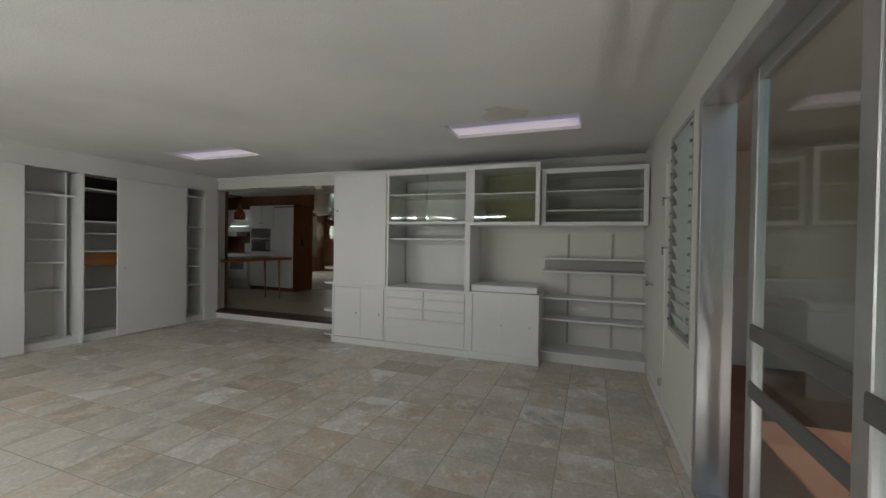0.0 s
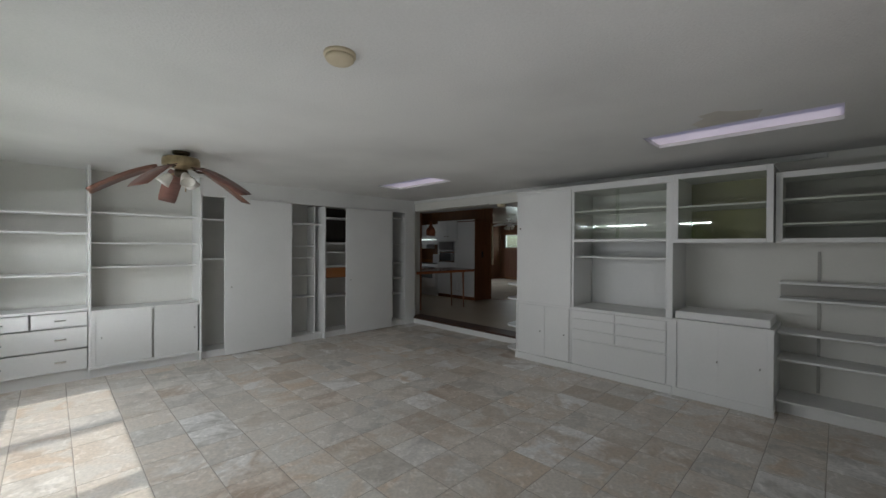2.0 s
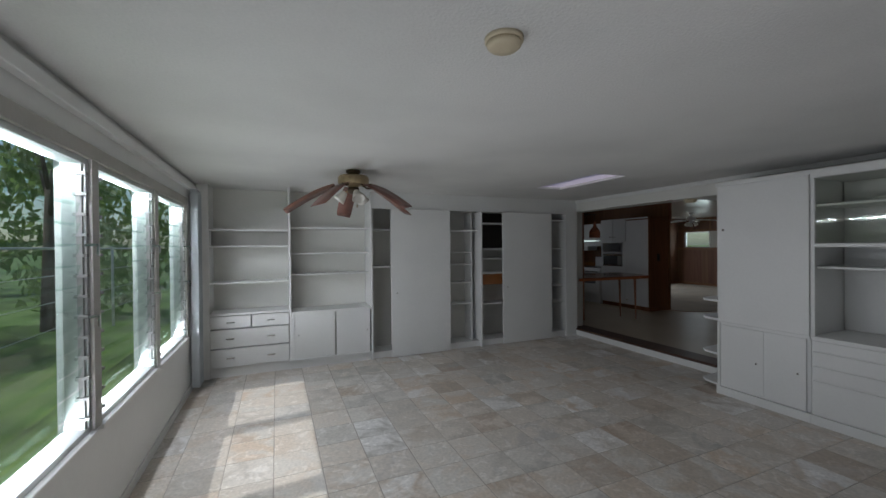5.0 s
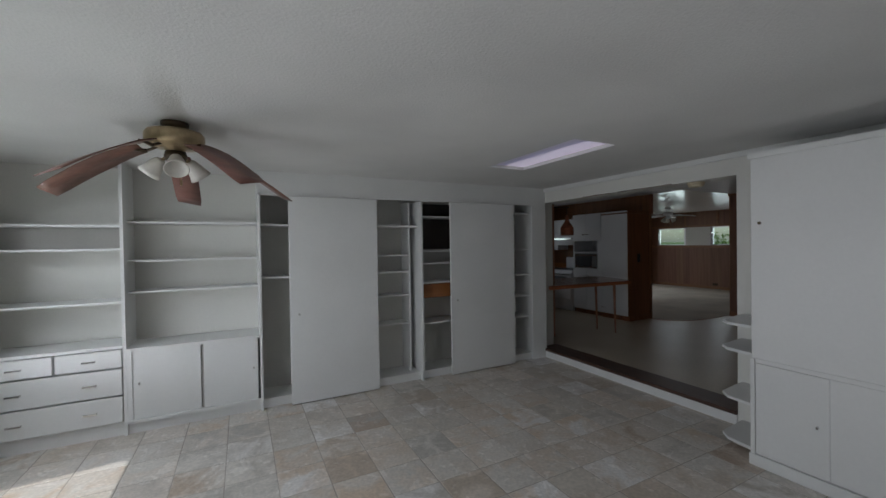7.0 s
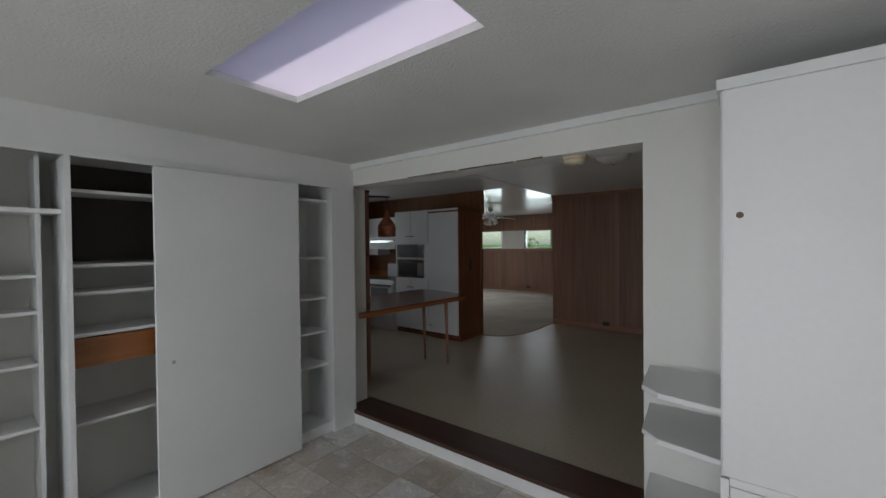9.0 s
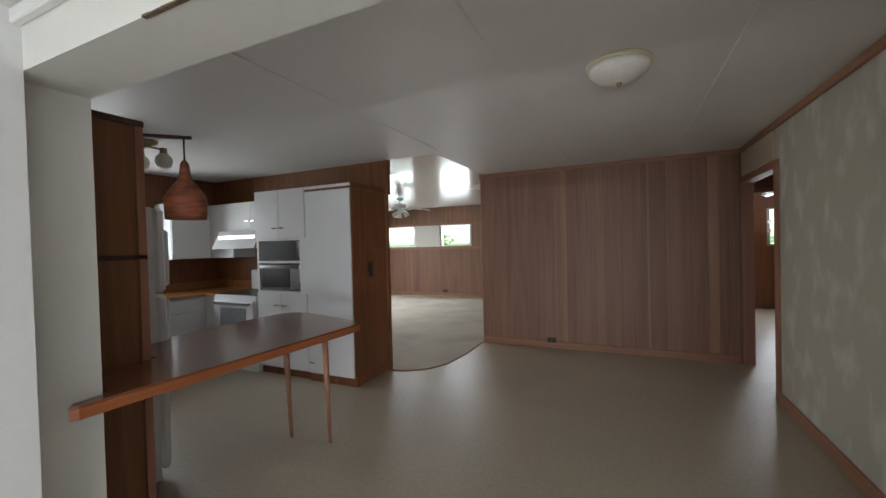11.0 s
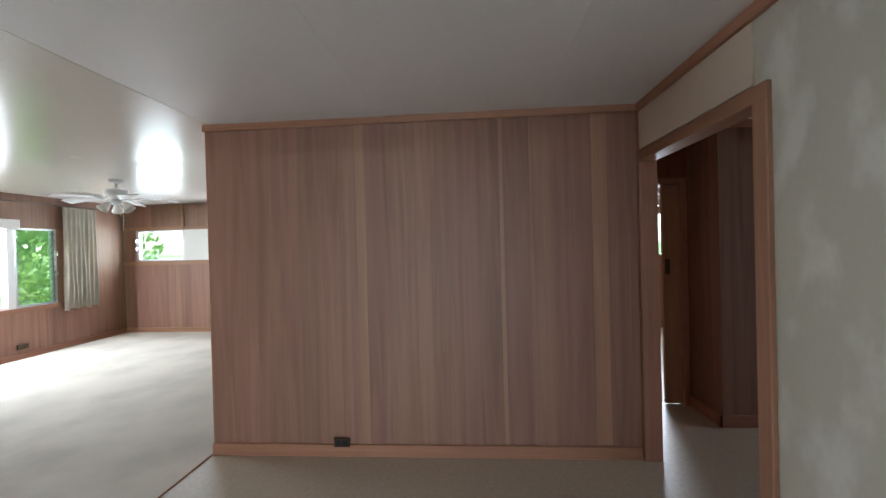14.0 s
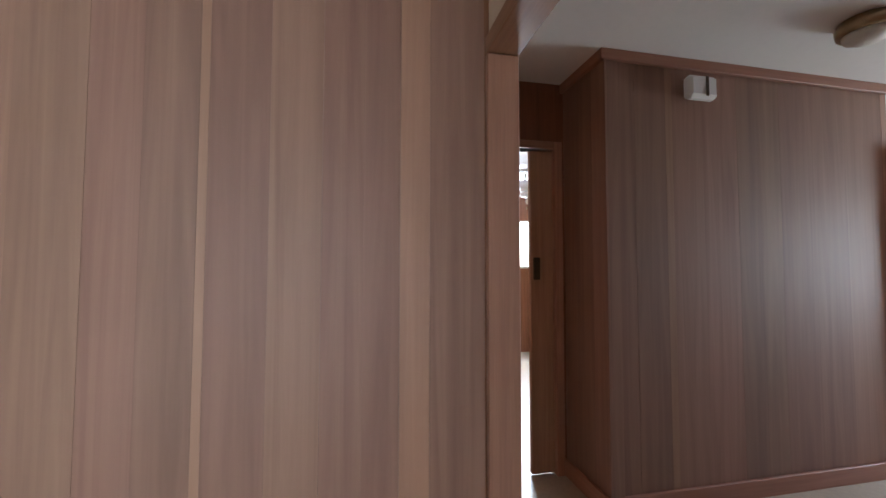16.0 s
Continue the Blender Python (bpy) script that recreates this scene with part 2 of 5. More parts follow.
CARPET = mat("cream_carpet", (0.52, 0.48, 0.40), 0.85, var=0.1, scale=2.0, fine=220, bump=0.6)
MOTTLE = mat("patched_wall_plaster", (0.48, 0.46, 0.375), 0.75, var=0.05, scale=2.9, fine=35, bump=0.12, second=(0.61, 0.595, 0.515), mix=(0.5, 0.64), stretch=(1.7, 1.7, 1.0))
TAN = mat("tan_wall_paint", (0.60, 0.50, 0.39), 0.7, var=0.04, scale=1.5, fine=40)
ALU = mat("brushed_aluminium", (0.55, 0.56, 0.56), 0.38, 0.9, var=0.06, scale=4, fine=120, bump=0.05)
CLIP = mat("dull_louvre_clips", (0.30, 0.30, 0.29), 0.5, 0.5, var=0.1)
DARKALU = mat("grey_metal_bar", (0.18, 0.175, 0.17), 0.45, 0.5, var=0.08)
BRASS = mat("aged_brass", (0.42, 0.33, 0.20), 0.38, 0.9, var=0.12, scale=20)
BRONZE = mat("dark_bronze", (0.10, 0.075, 0.05), 0.4, 0.8, var=0.1, scale=15)
CHROME = mat("chrome", (0.62, 0.62, 0.61), 0.16, 1.0, var=0.03)
BLACK = mat("black_plastic", (0.02, 0.02, 0.022), 0.3, var=0.1)
ENAMEL = mat("white_enamel", (0.78, 0.79, 0.80), 0.4, var=0.02, scale=2, bump=0.02)
OLDPLASTIC = mat("yellowed_plastic", (0.62, 0.54, 0.38), 0.5, var=0.04)
FROST = mat("frosted_white_glass", (0.72, 0.70, 0.64), 0.4, var=0.05, scale=20)
CURTAIN = mat("cream_curtain_cloth", (0.66, 0.62, 0.52), 0.9, var=0.06, scale=3, fine=300, bump=0.3)
DRAPE = mat("grey_vertical_blind", (0.50, 0.54, 0.56), 0.8, var=0.05, scale=3, fine=200, bump=0.2)
WICKER = mat("woven_wicker", (0.36, 0.11, 0.05), 0.55, var=0.3, scale=8, fine=90, bump=0.9, stretch=(1, 1, 5))
GRASS = mat("lawn", (0.19, 0.30, 0.08), 0.9, var=0.3, scale=0.7, fine=30, bump=0.8, second=(0.06, 0.10, 0.03))
LEAF = mat("leaves", (0.12, 0.20, 0.05), 0.5, var=0.25, scale=3, fine=20, bump=0.1, second=(0.14, 0.21, 0.06))
ln, ll = nodes_of(LEAF)
through_leaf, leaf_mix = ln.new("ShaderNodeBsdfTranslucent"), ln.new("ShaderNodeMixShader")
through_leaf.inputs[0].default_value = (0.34, 0.50, 0.14, 1)
leaf_mix.inputs[0].default_value = 0.5
ll.new(ln["Principled BSDF"].outputs[0], leaf_mix.inputs[1])
ll.new(through_leaf.outputs[0], leaf_mix.inputs[2])
ll.new(leaf_mix.outputs[0], ln["Material Output"].inputs[0])
BARK = mat("bark", (0.13, 0.10, 0.075), 0.9, var=0.3, scale=4, fine=30, bump=1.0, stretch=(1, 1, 0.2))
PLATE = mat("ceiling_stain", (0.66, 0.63, 0.57), 0.85, var=0.08, fine=75, bump=0.55)
OUTWALL = mat("outside_siding", (0.46, 0.45, 0.42), 0.8, var=0.06)
GLASS = glass("window_glass")
LOUVRE = glass("louvre_glass", (0.88, 0.95, 0.92), 0.0, 0.2)
CASEGLASS = glass("cabinet_glass", (0.90, 0.92, 0.88), 0.03)
PALE = sheet_plastic("frosted_louvre_glass", (0.78, 0.84, 0.82))
MILK = sheet_plastic("milky_skylight_sheet", (0.90, 0.86, 0.93))
# near-black brown: the shade of a deep shelf recess, put in as colour
RECESS_SHADE = mat("brown_recess_shade", (0.05, 0.04, 0.035), 0.7, var=0.1)


# ---- building helpers ----
def box(bm, x0, x1, y0, y1, z0, z1, bevel=0.0):
    v = [bm.verts.new(p) for p in ((x0, y0, z0), (x1, y0, z0), (x1, y1, z0), (x0, y1, z0), (x0, y0, z1), (x1, y0, z1), (x1, y1, z1), (x0, y1, z1))]
    f = [bm.faces.new([v[i] for i in q]) for q in ((3, 2, 1, 0), (4, 5, 6, 7), (0, 1, 5, 4), (1, 2, 6, 5), (2, 3, 7, 6), (3, 0, 4, 7))]
    if bevel:
        es = list({e for q in f for e in q.edges})
        bmesh.ops.bevel(bm, geom=es, offset=bevel, segments=1, affect="EDGES")
    return bm


def boxes(*rows, bevel=0.0):
    bm = bmesh.new()
    for r in rows:
        box(bm, *r, bevel=bevel)
    return bm


def lathe(profile, n=24, at=(0, 0, 0), axis="z"):
    """A turned body from (radius, height) pairs."""
    bm = bmesh.new()
    rings = []
    for r, h in profile:
        ring = []
        for k in range(n):
            a = 2 * math.pi * k / n
            p = (r * math.cos(a), r * math.sin(a), h)
            if axis == "x":
                p = (h, p[0], p[1])
            if axis == "y":
                p = (p[0], h, p[1])
            ring.append(bm.verts.new((p[0] + at[0], p[1] + at[1], p[2] + at[2])))
        rings.append(ring)
    for a, b in zip(rings, rings[1:]):
        for k in range(n):
            bm.faces.new((a[k], a[(k + 1) % n], b[(k + 1) % n], b[k]))
    bm.faces.new(rings[0][::-1])
    bm.faces.new(rings[-1])
    bmesh.ops.recalc_face_normals(bm, faces=bm.faces)
    for f in bm.faces:
        f.smooth = len(f.verts) == 4
    return bm


def rod(bm, a, b, r0, r1=None, n=8):
    """A tapered bar from a to b."""
    a, b = Vector(a), Vector(b)
    q = (b - a).to_track_quat("Z", "Y")
    ends = []
    for c, r in ((a, r0), (b, r0 if r1 is None else r1)):
        ends.append([bm.verts.new(c + q @ Vector((r * math.cos(2 * math.pi * k / n), r * math.sin(2 * math.pi * k / n), 0))) for k in range(n)])
    for k in range(n):
        bm.faces.new((ends[0][k], ends[0][(k + 1) % n], ends[1][(k + 1) % n], ends[1][k])).smooth = True
    bm.faces.new(ends[0][::-1])
    bm.faces.new(ends[1])
    return bm


def slab(outline, z0, z1, bevel=0.0):
    """A flat board with the given outline."""
    bm = bmesh.new()
    lo = [bm.verts.new((x, y, z0)) for x, y in outline]
    hi = [bm.verts.new((x, y, z1)) for x, y in outline]
    bm.faces.new(lo[::-1])
    top = bm.faces.new(hi)
    n = len(lo)
    for k in range(n):
        bm.faces.new((lo[k], lo[(k + 1) % n], hi[(k + 1) % n], hi[k]))
    bmesh.ops.recalc_face_normals(bm, faces=bm.faces)
    if bevel:
        bmesh.ops.bevel(bm, geom=list(top.edges), offset=bevel, segments=2, affect="EDGES")
    return bm


def mesh_of(name, bm, material):
    me = bpy.data.meshes.new(name)
    bm.to_mesh(me)
    bm.free()
    me.materials.append(material)
    return me


def part(name, bm, material, parent, label=""):
    ob = new(name, mesh_of(name, bm, material))
    root = parent
    at = Vector()
    while root is not None:
        at += root.location
        root = root.parent
    ob.parent = parent
    ob.location = -at
    return tagged(ob, label)


def thing(name, at, label, category, group="", kind=""):
    ob = new(name)
    ob.empty_display_size = 0.1
    ob.location = at
    return tagged(ob, label, category, group, kind)


def whole(name, bm, material, label, category="", group="", kind=""):
    return tagged(new(name, mesh_of(name, bm, material)), label, category, group, kind)


def setting(name, bm, material, label, category=""):
    return whole(name, bm, material, label, category or name.split("_")[0], kind="structure")


def piece(name, me, parent, at, scale=(1, 1, 1)):
    ob = new(name, me)
    ob.parent = parent
    ob.location, ob.scale = Vector(at) - parent.location, scale
    return ob


def wall_rows(u0, u1, z0, z1, holes):
    """Splits a wall into upright rectangles round its holes (u0, u1, z0, z1)."""
    out, u = [], u0
    for a, b, c, d in sorted(holes):
        if a > u:
            out.append((u, a, z0, z1))
        if c > z0:
            out.append((a, b, z0, c))
        if d < z1:
            out.append((a, b, d, z1))
        u = b
    if u < u1:
        out.append((u, u1, z0, z1))
    return out


def wall_x(name, x0, x1, y0, y1, z0, z1, material, label, holes=()):
    return setting(name, boxes(*[(x0, x1, a, b, c, d) for a, b, c, d in wall_rows(y0, y1, z0, z1, holes)]), material, label, "wall")


def wall_y(name, y0, y1, x0, x1, z0, z1, material, label, holes=()):
    return setting(name, boxes(*[(a, b, y0, y1, c, d) for a, b, c, d in wall_rows(x0, x1, z0, z1, holes)]), material, label, "wall")

# ---- plan ----
XW, YC, XB, XB2, YA, YB = -0.54, -0.78, 5.43, 5.67, 5.93, 6.33
H1, F, H2 = 2.44, 0.12, 2.59
YR, XP, XL, YL, XK, YK = 2.84, 10.32, 14.70, 10.75, 8.72, 9.6

# ground and outside
setting("ground", boxes((-400, 400, -400, 400, -0.3, -0.12)), GRASS, "wide mown green lawn around the house", "ground")
setting("foundation", boxes((XW - 0.12, 14.9, YC - 0.1, 10.95, -0.12, -0.004)), GROUT, "grey concrete slab under the house", "foundation")

# family room shell
WIN = [(1.80, 2.97), (3.06, 4.17), (4.26, 5.36)]
wall_x("wall_west", XW - 0.14, XW, YC, YB, 0, H1, WHITE, "white painted wall under and around three louvre windows", [(a, b, 0.66, 2.12) for a, b in WIN])
wall_y("wall_south", YC - 0.12, YC, XW - 0.14, XB2, 0, H1, CREAM, "cream painted wall with sliding glass door and louvre window", [(-0.35, 2.86, 0.0, 2.17), (3.12, 3.84, 0.72, 2.2)])
wall_y("wall_north", YB, YB + 0.1, XW - 0.14, XB, 0, H1, CREAM, "cream painted wall behind built-in shelves")
wall_x("wall_east", XB, XB2, YC, YB + 0.1, 0, H1 + 0.12, CREAM, "cream painted wall with wide opening to the dining room", [(3.46, 6.06, 0.0, 2.24)])
setting("ceiling_family_room", boxes(*[(a, b, c, d, H1, H1 + 0.1) for a, b, c, d in (
    (XW - 0.14, 3.74, YC - 0.12, YB + 0.1), (4.19, XB, YC - 0.12, YB + 0.1), (3.74, 4.19, YC - 0.12, -0.1), (3.74, 4.19, 1.09, 3.72), (3.74, 4.19, 4.88, YB + 0.1))]),
    POPCORN, "off-white ceiling with sprayed popcorn texture", "ceiling")
for y0, y1 in ((-0.1, 1.09), (3.72, 4.88)):
    s = thing("skylight", (3.96, (y0 + y1) / 2, H1), "rectangular ceiling skylight with milky lavender sheet", "skylight", "skylights in the ceiling", "structure")
    part("well", boxes((3.70, 3.738, y0 - 0.04, y1 + 0.04, H1 + 0.1, H1 + 0.3), (4.192, 4.23, y0 - 0.04, y1 + 0.04, H1 + 0.1, H1 + 0.3),
                       (3.738, 4.192, y0 - 0.04, y0 - 0.002, H1 + 0.1, H1 + 0.3), (3.738, 4.192, y1 + 0.002, y1 + 0.04, H1 + 0.1, H1 + 0.3)), WHITE, s)
    part("diffuser", boxes((3.742, 4.188, y0 + 0.002, y1 - 0.002, H1 + 0.03, H1 + 0.038)), MILK, s, "milky translucent sheet lit by the sky")
setting("ceiling_stain", slab([(3.55, 0.28), (3.72, 0.33), (3.7, 0.5), (3.73, 0.66), (3.6, 0.7), (3.5, 0.6), (3.42, 0.62), (3.38, 0.5), (3.46, 0.42)], H1 - 0.002, H1 + 0.01), PLATE, "brownish patch on textured ceiling beside skylight", "stain")
setting("trim_north", boxes((1.66, 5.22, YA, YA + 0.03, 2.2, H1), (5.18, XB, YA + 0.01, YB, 0, H1), (1.64, 5.24, YA - 0.02, YA, 2.19, 2.215)), WHITE, "white fascia above sliding panels and corner post", "trim")
setting("cornice", boxes((XB - 0.03, XB, 0.0, 6.06, H1 - 0.05, H1), (XW, XW + 0.05, YC, YB, H1 - 0.13, H1 - 0.06), bevel=0.004), WHITE, "white painted cornice strip along the ceiling", "trim")
setting("step", boxes((XB - 0.02, XB2, 3.46, 6.06, 0.0, F - 0.03)), WHITE, "white painted step riser below the dining room", "step")
setting("door_sill", boxes((XB - 0.03, XB2 + 0.05, 3.46, 6.06, F - 0.03, F + 0.006), bevel=0.006), DARKWOOD, "dark wooden sill across the wide opening", "sill")
setting("baseboard", boxes((XW, XW + 0.012, YC, YB, 0, 0.07), (2.88, 4.85, YC, YC + 0.012, 0, 0.07)), WHITE, "white painted baseboard", "baseboard")
rng = random.Random(21)
bm = bmesh.new()
y = 4.05
while y < 5.22:
    w = rng.uniform(0.012, 0.035)
    h = 0.003 + 0.007 * abs(math.sin(y * 7.3) * math.sin(y * 17.1 + 1)) + rng.uniform(0, 0.003)
    if rng.random() < 0.92:
        box(bm, XB - 0.003, XB + 0.01, y, y + w - 0.0004, 2.238, 2.2405 + 0.55 * h)
    y += w
setting("header_crack", bm, mat("bare_rotted_wood", (0.17, 0.11, 0.07), 0.9, var=0.3, scale=14, fine=80, bump=0.8), "chipped paint and bare brown wood along the header edge", "trim")


def louvre_window(name, axis, at, u0, u1, z0, z1, out, label, n, material=ALU, tilt=20, group="louvre windows", slat_mat=LOUVRE):
    """A jalousie: frame, tilting glass slats, clip strips and cranks. axis is the wall's run; out is the outward sign."""
    w = thing(name, ((at, (u0 + u1) / 2, z0) if axis == "y" else ((u0 + u1) / 2, at, z0)), label, "window", group, "structure")

    def bx(u_a, u_b, d0, d1, za, zb):
        a, b = sorted((at + out * d0, at + out * d1))
        return (a, b, u_a, u_b, za, zb) if axis == "y" else (u_a, u_b, a, b, za, zb)

    part("window_frame", boxes(bx(u0, u0 + 0.03, 0.0, 0.1, z0, z1), bx(u1 - 0.03, u1, 0.0, 0.1, z0, z1), bx(u0 + 0.03, u1 - 0.03, 0.0, 0.1, z0, z0 + 0.03), bx(u0 + 0.03, u1 - 0.03, 0.0, 0.1, z1 - 0.03, z1)), material, w)
    for s, u in ((1, u0 + 0.03), (-1, u1 - 0.03)):
        rows = [bx(*sorted((u, u + s * 0.018)), 0.01, 0.035, z0 + 0.03, z1 - 0.03)]
        bm = boxes(*rows)
        step = (z1 - z0 - 0.06) / n
        for k in range(n):
            zc = z0 + 0.03 + (k + 0.5) * step
            box(bm, *bx(*sorted((u + s * 0.002, u + s * 0.03)), -0.012, 0.045, zc - 0.008, zc + 0.008))
        part("clip_strip", bm, CLIP, w, "grey metal louvre clips")
    step = (z1 - z0 - 0.06) / n
    t = radians(tilt)
    hw = step * 0.56
    me = None
    for k in range(n):
        zc = z0 + 0.03 + (k + 0.5) * step
        if me is None:
            bm = bmesh.new()
            L = (u1 - u0) / 2 - 0.04
            c = Vector((0, 0, 0))
            vs = []
            for zz, dd in ((-hw * math.sin(t), hw * math.cos(t)), (hw * math.sin(t), -hw * math.cos(t))):
                for th in (-0.0025, 0.0025):
                    for uu in (-L, L):
                        d = out * (dd * 0.9 + 0.03)
                        vs.append(bm.verts.new((d, uu, zz + th) if axis == "y" else (uu, d, zz + th)))
            for q in ((0, 1, 3, 2), (4, 5, 7, 6), (0, 1, 5, 4), (2, 3, 7, 6), (0, 2, 6, 4), (1, 3, 7, 5)):
                bm.faces.new([vs[i] for i in q])
            bmesh.ops.recalc_face_normals(bm, faces=bm.faces)
            me = mesh_of("slat", bm, slat_mat)
        u = (u0 + u1) / 2
        sl = piece("slat", me, w, (at, u, zc) if axis == "y" else (u, at, zc))
        sl.visible_shadow = False
    for f in (0.42, 0.68):
        zc = z0 + (z1 - z0) * f
        part("crank", boxes(bx(u1 - 0.05, u1 - 0.035, -0.055, 0.0, zc, zc + 0.015), bx(u1 - 0.05, u1 - 0.035, -0.06, -0.05, zc - 0.05, zc + 0.015)), CHROME, w)
    return w


for k, (a, b) in enumerate(WIN):
    louvre_window("window_%d" % (k + 1), "y", XW, a, b, 0.66, 2.12, -1, "tall louvre window with clear glass slats over a white sill", 13, tilt=74)
    sill = whole("window_sill", boxes((XW - 0.13, XW + 0.03, a - 0.01, b + 0.01, 0.63, 0.662), bevel=0.004), WHITE, "white painted wooden window sill", "sill", "window sills", "structure")
setting("window_casing", boxes(*[(XW, XW + 0.018, y - 0.045, y + 0.045, 0.66, 2.16) for y in (1.76, 3.015, 4.215, 5.40)], (XW, XW + 0.02, 1.7, 5.45, 2.12, 2.2), bevel=0.003), OUTWALL, "grey-white casing between the louvre windows", "trim")
louvre_window("window_4", "x", YC, 3.12, 3.84, 0.72, 2.2, -1, "narrow louvre window with frosted slats beside the glass door", 14, tilt=66, material=OUTWALL, slat_mat=PALE)


def blind(name, y0, y1, label):
    """A stack of vertical fabric vanes under the ceiling track."""
    b = thing(name, (XW + 0.07, (y0 + y1) / 2, 0.05), label, "blind", "vertical blinds")
    n = max(3, int((y1 - y0) / 0.035))
    bm = boxes((-0.045, 0.045, -0.0015, 0.0015, 0, 2.22))
    me = mesh_of("vane", bm, DRAPE)
    for k in range(n):
        v = piece("vane", me, b, (XW + 0.07, y0 + (k + 0.5) * (y1 - y0) / n, 0.06))
        v.rotation_euler = (0, 0, radians(-18 + 9 * (k % 3)))
    part("headrail", boxes((XW + 0.04, XW + 0.1, y0, y1, 2.28, 2.31)), DRAPE, b)
    return b


blind("vertical_blind", 1.30, 1.74, "grey fabric vertical blind drawn aside in a stack")
blind("vertical_blind", 5.46, 5.72, "pale grey vertical blind stack hanging by the shelves")

# sliding glass door and the porch beyond it
d = thing("door_1", (1.2, YC, 0), "aluminium sliding glass door with two dark push bars", "door", kind="structure")
part("door_frame", boxes((2.80, 2.86, YC - 0.13, YC + 0.03, 0, 2.17), (-0.35, -0.29, YC - 0.13, YC + 0.03, 0, 2.17), (-0.29, 2.80, YC - 0.13, YC + 0.03, 2.11, 2.17), (-0.29, 2.80, YC - 0.13, YC + 0.02, 0.0, 0.03), bevel=0.004), ALU, d)
for x0, x1, y in ((1.40, 2.40, YC - 0.085), (-0.29, 1.55, YC - 0.03)):
    p = part("door_panel", boxes((x0, x0 + 0.07, y - 0.02, y + 0.02, 0.03, 2.11), (x1 - 0.07, x1, y - 0.02, y + 0.02, 0.03, 2.11), (x0 + 0.07, x1 - 0.07, y - 0.02, y + 0.02, 0.03, 0.12), (x0 + 0.07, x1 - 0.07, y - 0.02, y + 0.02, 2.05, 2.11), bevel=0.004), ALU, d)
    g = part("pane", boxes((x0 + 0.07, x1 - 0.07, y - 0.003, y + 0.003, 0.12, 2.05)), GLASS, p)
    g.visible_shadow = False
    for z in (0.76, 1.0):
        part("push_bar", boxes((x0 + 0.06, x1 - 0.06, y + 0.02, y + 0.03, z - 0.035, z + 0.035), bevel=0.004), DARKALU, p, "dark grey metal push bar")
setting("porch_floor", boxes((-3, 6, -3.2, YC - 0.12, -0.1, -0.02)), mat("red_painted_concrete", (0.30, 0.15, 0.11), 0.6, var=0.1), "red-brown painted porch floor", "floor")
setting("porch_wall", boxes((-3, 6, -3.3, -3.2, -0.1, 1.0)), WHITE, "white lower half of the porch wall", "wall")
setting("porch_wall_upper", boxes((-3, 6, -3.3, -3.2, 1.0, 2.5)), CREAM, "cream upper half of the porch wall", "wall")
setting("porch_ceiling", boxes((2.4, 6, -3.3, YC - 0.12, 2.5, 2.6)), CREAM, "cream porch ceiling over the glass door", "ceiling")
setting("porch_end_wall", boxes((5.9, 6.0, -3.2, YC - 0.12, -0.1, 1.0)), WHITE, "white lower half of the porch end wall", "wall")
setting("porch_end_wall_upper", boxes((5.9, 6.0, -3.2, YC - 0.12, 1.0, 2.6)), CREAM, "cream upper half of the porch end wall", "wall")
setting("porch_end_rail", boxes((5.86, 5.899, -3.15, YC - 0.13, 0.98, 1.03), bevel=0.005), WHITE, "white ledge along the porch end wall", "trim")
setting("porch_rail", boxes((-3, 6, -3.198, -3.16, 0.98, 1.03), bevel=0.005), WHITE, "white ledge along the porch wall", "trim")
k = thing("flush_door", (4.45, YC, 0), "white flush door with a small round knob", "door", kind="structure")
part("leaf", boxes((4.0, 4.82, YC, YC + 0.006, 0.01, 2.03)), CREAM, k)
part("knob", lathe([(0.026, 0.0), (0.012, 0.012), (0.012, 0.03), (0.026, 0.045), (0.024, 0.06), (0.004, 0.066)], 16, (4.60, YC + 0.006, 1.0), "y"), CHROME, k, "round chrome knob")
part("bolt", boxes((4.02, 4.05, YC + 0.006, YC + 0.03, 0.2, 0.26)), CHROME, k)


# ---- built-in furniture, north side ----
def shelf_rows(owner, x0, x1, y0, y1, zs, th=0.02):
    for z in zs:
        part("shelf", boxes((x0, x1, y0, y1, z - th, z), bevel=0.002), WHITE, owner)


def knob(owner, x, y, z, d=(0, -1)):
    part("knob", boxes((x - 0.006 - 0.01 * abs(d[0]), x + 0.006 + 0.01 * abs(d[0]), y - 0.006 - 0.01 * abs(d[1]), y + 0.006 + 0.01 * abs(d[1]), z - 0.01, z + 0.01), bevel=0.003), CHROME, owner)


